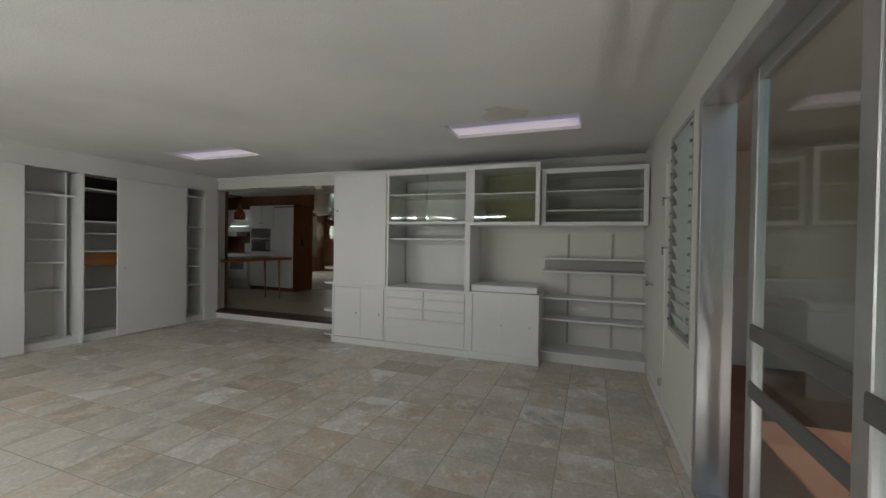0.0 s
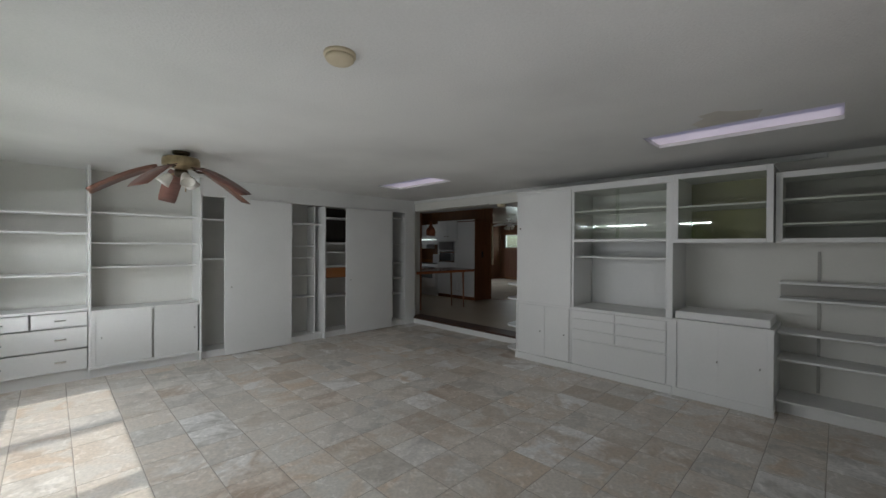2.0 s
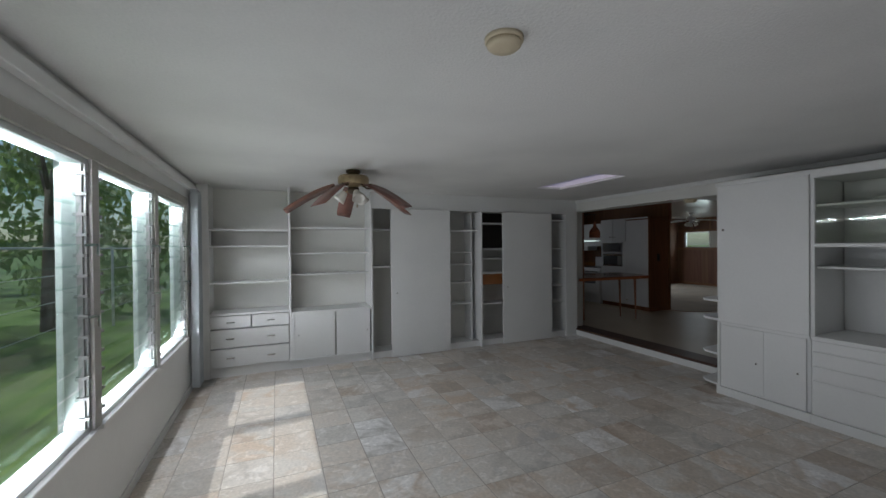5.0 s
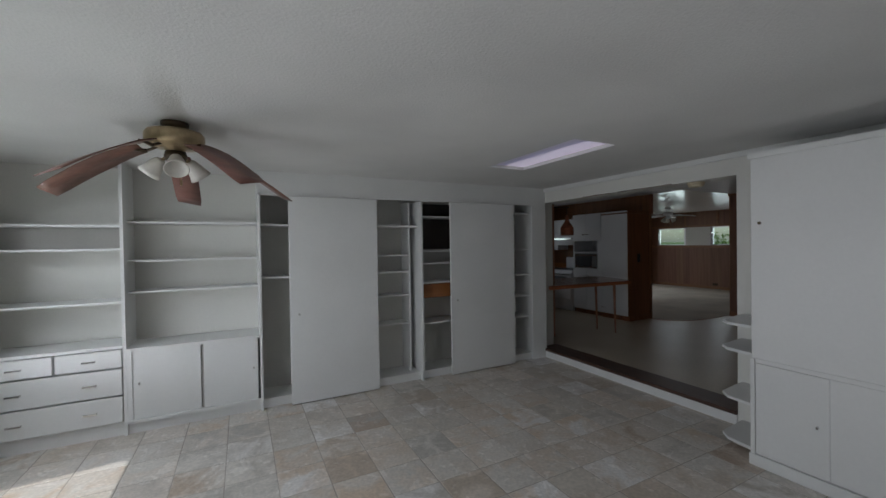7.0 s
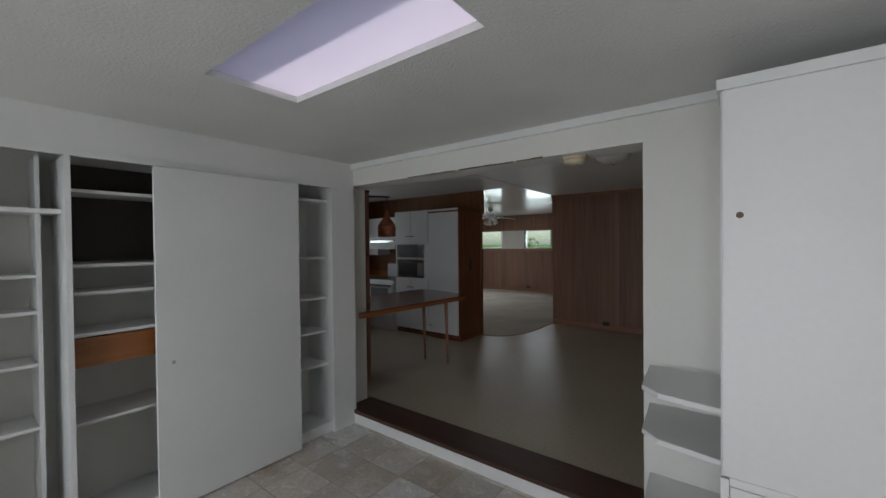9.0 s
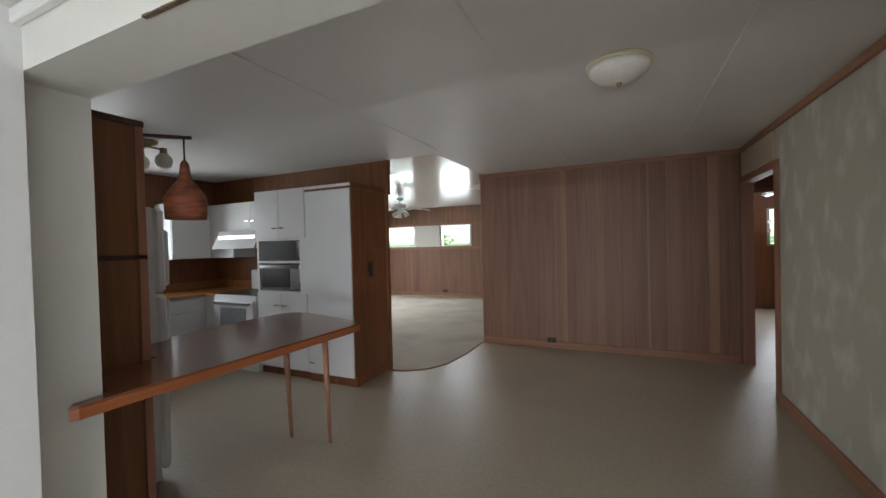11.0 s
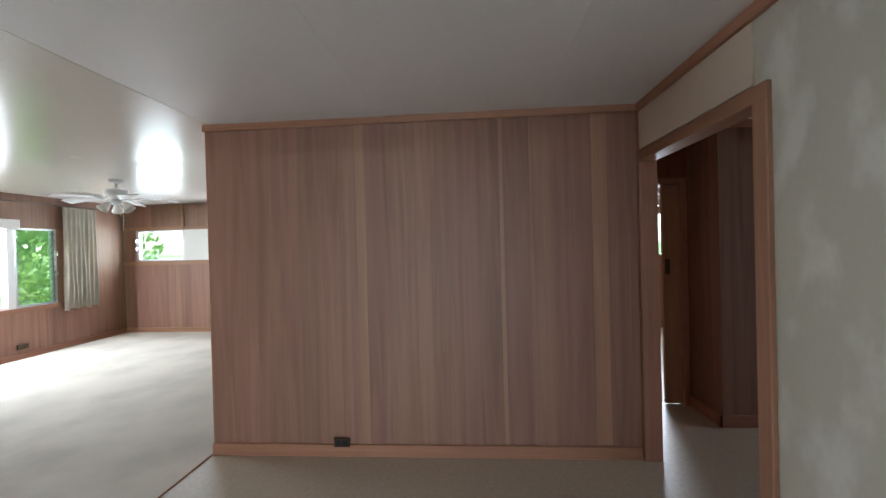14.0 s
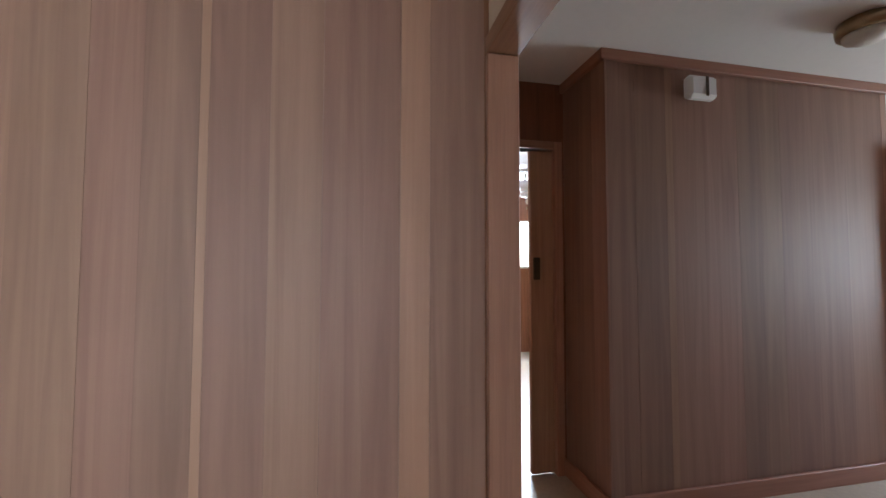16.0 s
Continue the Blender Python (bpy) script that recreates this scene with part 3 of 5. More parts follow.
u = thing("drawer_bookcase", (0.05, YA, 0), "white built-in bookcase with five chrome-handled drawers and open shelves", "bookcase")
part("carcass", boxes((XW + 0.02, -0.39, YA, YB, 0, H1), (0.535, 0.56, YA, YB, 0, H1), (-0.39, 0.535, YA + 0.03, YB, 0, 0.12), (-0.39, 0.535, YA - 0.01, YB, 0.785, 0.81)), WHITE, u)
for x0, x1, z0, z1 in ((-0.385, 0.07, 0.62, 0.775), (0.085, 0.53, 0.62, 0.775), (-0.385, 0.53, 0.375, 0.605), (-0.385, 0.53, 0.13, 0.36)):
    dr = part("drawer", boxes((x0, x1, YA - 0.012, YA + 0.3, z0, z1), bevel=0.004), WHITE, u)
    for xh in ([(x0 + x1) / 2] if x1 - x0 < 0.6 else [x0 + 0.22, x1 - 0.22]):
        part("handle", boxes((xh - 0.045, xh + 0.045, YA - 0.04, YA - 0.03, (z0 + z1) / 2 - 0.006, (z0 + z1) / 2 + 0.006), (xh - 0.045, xh - 0.037, YA - 0.032, YA - 0.011, (z0 + z1) / 2 - 0.006, (z0 + z1) / 2 + 0.006), (xh + 0.037, xh + 0.045, YA - 0.032, YA - 0.011, (z0 + z1) / 2 - 0.006, (z0 + z1) / 2 + 0.006)), CHROME, dr, "small chrome bar handle")
shelf_rows(u, -0.39, 0.535, YA + 0.02, YB, (1.20, 1.67, 1.88))
part("rear_slat", boxes((-0.39, 0.535, YA + 0.22, YA + 0.235, 1.67, 1.88)), OUTWALL, u, "greyish back board behind upper shelf")

u = thing("sliding_door_bookcase", (1.1, YA, 0), "white built-in bookcase with two sliding doors and open shelves", "bookcase")
part("carcass", boxes((1.64, 1.665, YA - 0.02, YB, 0, 2.26), (0.562, 1.64, YA + 0.03, YB, 0, 0.1), (0.562, 1.64, YA - 0.012, YA + 0.02, 0.1, 0.13), (0.562, 1.645, YA - 0.025, YB, 0.745, 0.775), (1.64, 1.665, YA, YB, 2.26, H1)), WHITE, u)
for x0, x1, y in ((0.60, 1.125, YA + 0.004), (1.15, 1.62, YA - 0.004)):
    sd = part("sliding_door", boxes((x0, x1, y, y + 0.016, 0.13, 0.745), bevel=0.002), WHITE, u)
    knob(sd, x0 + 0.05 if y > YA else x1 - 0.04, y - 0.003, 0.45)
# grey strip added behind the joint so the gap between the doors reads dark
part("centre_stile", boxes((1.126, 1.149, YA + 0.022, YA + 0.04, 0.13, 0.745)), OUTWALL, u)
part("back_rail", boxes((0.562, 0.6, YA - 0.005, YA + 0.02, 0.13, 0.745)), WHITE, u)
shelf_rows(u, 0.562, 1.64, YA + 0.12, YB, (1.27, 1.56, 1.92))
part("outlet_plate", boxes((1.44, 1.52, YB - 0.006, YB, 0.92, 1.03)), CREAM, u)

u = thing("wall_cupboard", (3.4, YA, 0), "white full-height cupboard row with open shelves and sliding panels", "cupboard")
part("plinth", boxes((1.665, 3.435, YA + 0.05, YB, 0, 0.09)), WHITE, u)
part("plinth", boxes((3.46, 5.18, YA + 0.05, YB, 0, 0.09)), WHITE, u)
for x0, x1, dy, z0 in ((3.435, 3.46, -0.02, 0), (2.62, 2.64, 0.05, 0.09), (3.34, 3.36, 0.15, 0.09), (4.74, 4.76, 0.06, 0.09)):
    part("upright", boxes((x0, x1, YA + dy, YB, z0, 2.19)), WHITE, u)
shelf_rows(u, 1.665, 2.62, YA + 0.06, YB, (1.35, 1.90))
shelf_rows(u, 2.64, 3.435, YA + 0.08, YB, (1.90,), 0.025)
shelf_rows(u, 2.64, 3.34, YA + 0.16, YB, (0.70, 1.05, 1.34, 1.54))
shelf_rows(u, 3.46, 4.74, YA + 0.08, YB, (0.68, 1.19, 1.43, 1.59, 2.02))
shelf_rows(u, 4.76, 5.18, YA + 0.08, YB, (0.62, 0.92, 1.22, 1.58, 2.09))
# thin dark sheet that paints the recess shade behind the upper shelves
part("back_panel", boxes((3.46, 4.74, YB - 0.03, YB - 0.005, 1.6, 2.2)), RECESS_SHADE, u, "dark brown sheet painted as shade deep in the shelves")
part("drawer_box", boxes((3.47, 4.70, YA + 0.1, YA + 0.35, 0.99, 1.16), bevel=0.004), EDGE, u, "orange-brown wooden drawer box on the shelf")
for x0, x1, tilt in ((1.93, 2.88, 0), (3.83, 4.82, 0)):
    sp = thing("closet_door", ((x0 + x1) / 2, YA - 0.01, 0.015), "tall plain white sliding door panel hung on a top track", "closet door", "closet doors")
    part("panel", boxes((x0, x1, YA - 0.045, YA - 0.022, 0.012, 2.185), bevel=0.003), WHITE, sp)
    part("finger_pull", lathe([(0.012, 0), (0.012, 0.004), (0.004, 0.005)], 12, (x0 + 0.09, YA - 0.050, 0.95), "y"), OUTWALL, sp)

# ---- built-in furniture, east side ----
X0 = 4.83
u = thing("tall_cupboard", (X0, 2.68, 0), "white tall cupboard with upper door, low sliding doors and end shelves", "cupboard")
part("carcass", boxes((X0 + 0.02, XB, 2.27, 2.30, 0.09, 2.25), (X0 + 0.02, XB, 3.055, 3.08, 0, 2.25), (X0 - 0.012, XB, 2.262, 3.09, 2.25, 2.29), (X0 + 0.02, XB, 2.30, 3.055, 0, 0.08), (X0 + 0.02, XB, 2.30, 3.055, 0.765, 0.785)), WHITE, u)
part("door", boxes((X0, X0 + 0.019, 2.275, 3.075, 0.79, 2.25), bevel=0.003), WHITE, u)
part("plinth", boxes((X0 - 0.014, X0 + 0.02, 2.262, 3.09, 0, 0.085), bevel=0.004), WHITE, u)
part("keyhole", lathe([(0.012, -0.003), (0.012, 0.002)], 12, (X0, 3.02, 1.78), "x"), BRONZE, u)
for y0, y1, x in ((2.64, 3.05, X0 - 0.002), (2.30, 2.70, X0 + 0.004)):
    sd = part("sliding_door", boxes((x, x + 0.014, y0, y1, 0.09, 0.755), bevel=0.002), WHITE, u)
    knob(sd, x - 0.003, y0 + 0.06, 0.42, (-1, 0))
part("rail", boxes((X0 - 0.01, X0 + 0.002, 3.052, 3.08, 0.085, 0.785), (X0, X0 + 0.012, 2.27, 3.052, 0.757, 0.7895), bevel=0.002), WHITE, u)
for z in (0.06, 0.40, 0.79, 1.0):
    pts = [(X0 + 0.12, 3.081), (X0 + 0.16, 3.32), (X0 + 0.24, 3.40), (XB, 3.43), (XB, 3.081)]
    part("end_shelf", slab(pts, z - 0.022, z, 0.003), WHITE, u, "white end shelf with a rounded corner")

u = thing("display_cabinet", (X0, 1.72, 0), "white display cabinet with glass case, open niche and drawers", "cabinet")
part("side_panel", boxes((X0 + 0.02, XB, 1.165, 1.19, 0, 2.25)), WHITE, u)
for y0, y1 in ((1.14, 1.205), (2.235, 2.262)):
    part("stile", boxes((X0, X0 + 0.03, y0, y1, 0.795, 2.215), bevel=0.002), WHITE, u)
part("crown", boxes((X0 - 0.012, XB, 1.14, 2.262, 2.215, 2.29), bevel=0.003), WHITE, u)
part("bottom", boxes((X0 + 0.02, XB, 1.19, 2.262, 0.0, 0.08)), WHITE, u)
part("counter", boxes((X0 - 0.012, XB, 1.14, 2.262, 0.765, 0.795), bevel=0.004), WHITE, u)
part("case_floor", boxes((X0, XB, 1.205, 2.235, 1.595, 1.628), bevel=0.003), WHITE, u)
part("back_panel", boxes((XB - 0.02, XB - 0.002, 1.19, 2.262, 0.8, 2.2)), WHITE, u)
part("plinth", boxes((X0 - 0.014, X0 + 0.02, 1.14, 2.262, 0, 0.085), bevel=0.004), WHITE, u)
part("shelf", boxes((X0 + 0.1, XB - 0.02, 1.19, 2.26, 1.40, 1.42), bevel=0.002), WHITE, u)
part("shelf", boxes((X0 + 0.04, XB - 0.02, 1.19, 2.26, 1.96, 1.98), bevel=0.002), WHITE, u)
for y0, y1, z0, z1 in ((1.735, 2.25, 0.665, 0.755), (1.735, 2.25, 0.535, 0.655), (1.735, 2.25, 0.41, 0.525), (1.195, 1.72, 0.665, 0.755), (1.195, 1.72, 0.535, 0.655), (1.195, 1.72, 0.41, 0.525), (1.195, 2.25, 0.09, 0.395)):
    part("drawer", boxes((X0 - 0.008, X0 + 0.3, y0, y1, z0, z1), bevel=0.005), WHITE, u)
part("face_frame", boxes((X0 + 0.006, X0 + 0.018, 1.141, 2.26, 0.086, 0.764)), WHITE, u)
for y0, y1, x in ((1.70, 2.235, X0 + 0.02), (1.205, 1.74, X0 + 0.032)):
    gp = part("glass_door", boxes((x, x + 0.005, y0, y1, 1.635, 2.212)), CASEGLASS, u, "clear sliding glass pane")
    gp.visible_shadow = False

u = thing("base_cabinet", (X0, 0.74, 0), "white base cabinet with two sliding doors and glass wall case above", "cabinet")
part("carcass", boxes((X0, XB, 0.33, 0.36, 0.0, 0.78), (X0 + 0.02, XB, 0.36, 1.138, 0, 0.08), (X0 - 0.012, XB, 0.32, 1.138, 0.765, 0.795), (X0 - 0.01, X0 + 0.012, 0.325, 0.37, 0.08, 0.765), (X0 - 0.01, X0 + 0.012, 1.1, 1.138, 0.08, 0.765)), WHITE, u)
part("plinth", boxes((X0 - 0.014, X0 + 0.02, 0.32, 1.138, 0, 0.085), bevel=0.004), WHITE, u)
part("top_box", boxes((X0 + 0.03, XB - 0.1, 0.35, 1.125, 0.797, 0.875), bevel=0.008), WHITE, u, "raised white ledge board on the top")
for y0, y1, x in ((0.70, 1.10, X0 + 0.006), (0.37, 0.74, X0 - 0.006)):
    sd = part("sliding_door", boxes((x, x + 0.014, y0, y1, 0.085, 0.765), bevel=0.002), WHITE, u)
    knob(sd, x - 0.003, y0 + 0.05, 0.42, (-1, 0))


def glass_case(y0, y1, z0, z1, x, zs, label, back):
    c = thing("glass_case", (x, (y0 + y1) / 2, z0), label, "wall cabinet", "glass wall cases")
    part("case_frame", boxes((x, XB - 0.002, y0, y0 + 0.03, z0, z1), (x, XB - 0.002, y1 - 0.03, y1, z0, z1), (x, XB - 0.002, y0 + 0.03, y1 - 0.03, z1 - 0.04, z1), (x, XB - 0.002, y0 + 0.03, y1 - 0.03, z0, z0 + 0.025), bevel=0.003), WHITE, c)
    part("face_rail", boxes((x - 0.012, x, y0 - 0.005, y0 + 0.045, z0, z1), (x - 0.012, x, y1 - 0.045, y1 + 0.004, z0, z1), (x - 0.012, x, y0 + 0.045, y1 - 0.045, z1 - 0.055, z1), (x - 0.012, x, y0 + 0.045, y1 - 0.045, z0, z0 + 0.04), bevel=0.003), WHITE, c)
    for z in zs:
        part("shelf", boxes((x + 0.03, XB - 0.02, y0 + 0.03, y1 - 0.03, z - 0.018, z), bevel=0.002), WHITE, c)
    part("back_panel", boxes((XB - 0.02, XB - 0.004, y0 + 0.03, y1 - 0.03, z0 + 0.02, z1 - 0.03)), back, c)
    g = part("glass_door", boxes((x + 0.008, x + 0.013, y0 + 0.03, y1 - 0.03, z0 + 0.025, z1 - 0.04)), CASEGLASS, c, "clear glass pane")
    g.visible_shadow = False


OLIVE = mat("olive_tinted_back", (0.36, 0.35, 0.20), 0.7, var=0.05)
glass_case(0.34, 1.136, 1.58, 2.29, X0, (1.96,), "white glass-fronted wall case with an olive back", OLIVE)
glass_case(-0.76, 0.325, 1.58, 2.22, X0 + 0.1, (1.76, 1.98), "white glass-fronted wall case in the corner", OUTWALL)
u = thing("open_shelving", (5.2, -0.2, 0), "white open wall shelves on standards in the corner", "shelving")
for z, x in ((0.13, 5.0), (0.50, 5.08), (0.75, 5.08), (1.06, 5.12), (1.21, 5.2)):
    part("shelf", boxes((x, XB - 0.001, YC + 0.005, 0.325, z - 0.022, z), bevel=0.003), WHITE, u)
for y in (-0.45, 0.05):
    part("standard", boxes((XB - 0.014, XB - 0.001, y - 0.012, y + 0.012, 0.15, 1.5)), OUTWALL, u)
part("backing", boxes((XB - 0.04, XB - 0.015, YC + 0.005, 0.325, 1.06, 1.19)), OUTWALL, u)
part("plinth", boxes((5.06, XB - 0.001, YC + 0.005, 0.325, 0, 0.10)), WHITE, u)


# ---- ceiling fan and small things ----
def ceiling_fan(name, at, z, metal, blade_mat, label, span, first, blades=5, rod_len=0.05, droop=0.10, girth=1.0, chord=1.0, bow=1.6):
    f = thing(name, (at[0], at[1], z), label, "ceiling fan")
    g = girth
    x, y = at
    part("canopy", lathe([(0.075, 0), (0.075, -0.02), (0.05, -0.045), (0.02, -0.05)], 24, (x, y, z)), BRONZE if metal is BRASS else metal, f)
    part("downrod", lathe([(0.015, -0.045), (0.015, -0.05 - rod_len)], 12, (x, y, z)), metal, f)
    m0 = z - 0.05 - rod_len
    part("motor", lathe([(0.04, 0.012), (0.115 * g, 0.0), (0.125 * g, -0.02), (0.125 * g, -0.075), (0.11 * g, -0.09), (0.06, -0.10), (0.05, -0.125)], 28, (x, y, m0)), metal, f)
    part("light_hub", lathe([(0.055, -0.12), (0.062, -0.15), (0.05, -0.18), (0.02, -0.19)], 20, (x, y, m0)), BRONZE if metal is BRASS else metal, f)
    for k in range(blades):
        a = radians(first + 360 / blades * k)
        c, s = math.cos(a), math.sin(a)
        bm = bmesh.new()
        n = 10
        rows = []
        for i in range(n + 1):
            r = 0.19 + (span - 0.19) * i / n
            w = (0.052 + 0.022 * min(1, i / 4) if i < n else 0.066) * chord
            zz = m0 - 0.10 + 0.01 * math.sin(i / n * 3) - droop * (i / n) ** bow
            row = []
            for sgn in (-1, 1):
                for th in (-0.003, 0.003):
                    tz = zz + sgn * w * 0.2 + th
                    row.append(bm.verts.new((x + c * r - s * sgn * w, y + s * r + c * sgn * w, tz)))
            rows.append(row)
        for p, q in zip(rows, rows[1:]):
            for i0, i1 in ((0, 1), (1, 3), (3, 2), (2, 0)):
                bm.faces.new((p[i0], p[i1], q[i1], q[i0])).smooth = True
        bm.faces.new([rows[0][i] for i in (0, 1, 3, 2)])
        bm.faces.new([rows[-1][i] for i in (0, 1, 3, 2)])
        bmesh.ops.recalc_face_normals(bm, faces=bm.faces)
        b = part("blade", bm, blade_mat, f)
        bi = bmesh.new()
        rod(bi, (x + c * 0.09, y + s * 0.09, m0 - 0.085), (x + c * 0.16, y + s * 0.16, m0 - 0.115), 0.008)
        rod(bi, (x + c * 0.16, y + s * 0.16, m0 - 0.115), (x + c * 0.25, y + s * 0.25, m0 - 0.108), 0.012, 0.006)
        part("blade_bracket", bi, BRONZE if metal is BRASS else metal, b)
    for k in range(3):
        a = radians(first + 20 + 120 * k)
        c, s = math.cos(a), math.sin(a)
        ba = bmesh.new()
        rod(ba, (x + c * 0.04, y + s * 0.04, m0 - 0.15), (x + c * 0.09, y + s * 0.09, m0 - 0.17), 0.01)
        sh = part("lamp_arm", ba, metal, f)
        bm = lathe([(0.022, 0.0), (0.032, 0.012), (0.045, 0.05), (0.056, 0.09), (0.066, 0.115), (0.060, 0.113), (0.02, 0.02)], 18)
        bm.transform(Matrix.Translation((x + c * 0.085, y + s * 0.085, m0 - 0.165)) @ Matrix.Rotation(a, 4, "Z") @ Matrix.Rotation(radians(140), 4, "Y"))
        part("lamp_shade", bm, FROST, sh, "frosted tulip glass shade")
    bc = bmesh.new()
    rod(bc, (x + 0.03, y - 0.03, m0 - 0.18), (x + 0.03, y - 0.03, m0 - 0.30), 0.002)
    box(bc, x + 0.024, x + 0.036, y - 0.036, y - 0.024, m0 - 0.33, m0 - 0.30)
    part("pull_chain", bc, BRASS, f)


ceiling_fan("ceiling_fan", (1.14, 4.46), H1, BRASS, BLADE, "brass ceiling fan with dark wooden blades and glass lamp shades", 0.70, 18, rod_len=0.01, droop=0.27, girth=1.28, chord=1.12, bow=1.15)
sm = thing("smoke_detector", (1.21, 1.6, H1), "yellowed round plastic smoke detector on the ceiling", "smoke detector")
part("base", lathe([(0.075, 0), (0.075, -0.015), (0.07, -0.017)], 28, (1.21, 1.6, H1)), OLDPLASTIC, sm)
part("cover", lathe([(0.066, -0.017), (0.066, -0.032), (0.055, -0.042), (0.02, -0.045)], 28, (1.21, 1.6, H1)), OLDPLASTIC, sm)

# ---- dining room, kitchen, living room and hall: shell ----
setting("floor_vinyl", slab([(XB2 + 0.05, YR), (9.29, YR), (9.29, -3.0), (14.6, -3.0), (14.6, 2.8), (XP, 2.8), (XP + 0.14, 2.96), (XP + 0.14, 5.98), (10.2, 6.0), (9.6, 6.0), (9.15, 6.06), (8.85, 6.22), (8.72, 6.45), (8.70, 6.64), (XK, 6.66), (XK, YK), (XB2 + 0.05, YK)], -0.004, F), VINYL, "beige patterned vinyl floor with a soft sheen", "floor")
setting("carpet", slab([(XP + 0.14, 2.96), (XL, 2.96), (XL, YL), (XK, YL), (XK, 6.67), (8.708, 6.645), (8.728, 6.455), (8.855, 6.228), (9.153, 6.068), (9.602, 6.008), (10.2, 6.008), (XP + 0.14, 5.99)], -0.004, F + 0.006), CARPET, "cream carpet with a curved edge", "carpet")
cv = bpy.data.curves.new("carpet_strip", "CURVE")
cv.dimensions, cv.bevel_depth = "3D", 0.007
sp_ = cv.splines.new("POLY")
edge = [(8.704, 6.64), (8.724, 6.45), (8.80, 6.30), (8.92, 6.18), (9.15, 6.064), (9.6, 6.004), (10.3, 6.0)]
sp_.points.add(len(edge) - 1)
for p, (x, y) in zip(sp_.points, edge):
    p.co = (x, y, F + 0.002, 1)
cs = new("carpet_strip", cv)
cv.materials.append(BOARDX)
tagged(cs, "brown curved edging strip along the carpet", "edging", kind="structure")
for name, row in (("ceiling_dining", (XB2, XP + 0.14, YR - 0.05, 4.677, H2, H2 + 0.1)), ("ceiling_dining_centre", (XB2, XP + 0.14, 4.683, 5.94, H2, H2 + 0.1)), ("ceiling_kitchen", (XB2, XK, 5.94, YK + 0.1, H2, H2 + 0.1)), ("ceiling_hall", (9.0, 14.9, -3.1, YR - 0.051, H2, H2 + 0.1))):
    setting(name, boxes(row), CEIL, "off-white board ceiling with thin panel seams", "ceiling")
setting("ceiling_living", boxes((XK, XP + 0.14, 5.946, 10.9, H2, H2 + 0.1), (XP + 0.14, 14.9, YR - 0.05, 10.9, H2, H2 + 0.1)), GLOSSY, "glossy cream painted ceiling reflecting the windows", "ceiling")
setting("ceiling_seam", boxes((XB2, XP, 3.52, 3.53, H2 - 0.004, H2), (XB2, XP, 4.675, 4.685, H2 - 0.003, H2), (XB2, 8.6, 5.84, 5.85, H2 - 0.004, H2)), CEIL, "thin raised seams between ceiling boards", "trim")

wall_y("wall_patched", YR - 0.08, YR, XB2, XP, F, H2, MOTTLE, "grey-beige wall with pale plaster patches beside the door", [(9.18, 10.29, F - 0.01, 2.2)])
setting("wall_over_door", boxes((9.21, XP - 0.02, YR, YR + 0.012, 2.27, H2 - 0.06)), TAN, "tan painted strip of wall above the door", "wall")
setting("dining_trim", boxes((XB2, 9.12, YR, YR + 0.016, F, F + 0.1), (XB2, XP - 0.02, YR, YR + 0.03, H2 - 0.055, H2), bevel=0.003), BOARDX, "reddish wooden baseboard and ceiling moulding", "trim")
jm = thing("door_2", (9.75, YR, F), "open doorway with a reddish wooden frame", "doorway", kind="structure")
part("jamb", boxes((9.12, 9.2, YR - 0.10, YR + 0.022, F, 2.19), bevel=0.004), TRIMZ, jm)
part("jamb", boxes((10.285, 10.315, YR - 0.10, YR + 0.022, F, 2.19), bevel=0.004), TRIMZ, jm)
part("lintel", boxes((9.12, 10.315, YR - 0.10, YR + 0.022, 2.19, 2.26), bevel=0.004), BOARDX, jm)


def plank_wall_x(name, x, y0, y1, z0, z1, face, label, seed, core=0.1, holes=(), wide=(0.10, 0.22), cuts=()):
    """A board wall in a plane of constant x: core plus upright boards, each an object of its own."""
    rng = random.Random(seed)
    a, b = sorted((x - face * 0.012, x - face * core))
    w = wall_x(name, a, b, y0, y1, z0, z1, BOARD, label, holes)
    y = y0
    while y < y1 - 0.005:
        wd = min(rng.uniform(*wide), y1 - y)
        for c in cuts:
            if c > y + 0.02:
                wd = c - y
                break
        if y1 - y - wd < 0.02:
            wd = y1 - y
        spans = [(z0, z1)]
        for ha, hb, hc, hd in holes:
            if y < hb and y + wd > ha:
                spans = [(z0, hc), (hd, z1)]
        t = rng.uniform(0.0112, 0.0128)
        for c, d in spans:
            bm = box(bmesh.new(), min(x, x - face * 0.0119) , max(x, x - face * 0.0119), -wd / 2 + 0.0003, wd / 2 - 0.0003, c, d)
            for v in bm.verts:
                if abs(v.co.x - x) < 1e-6:
                    v.co.x += face * (t - 0.012)
                v.co.x -= x
            piece("board", mesh_of("board", bm, PALEBOARD if wd < 0.075 else BOARD), w, (x, y + wd / 2, 0))
        y += wd
    return w


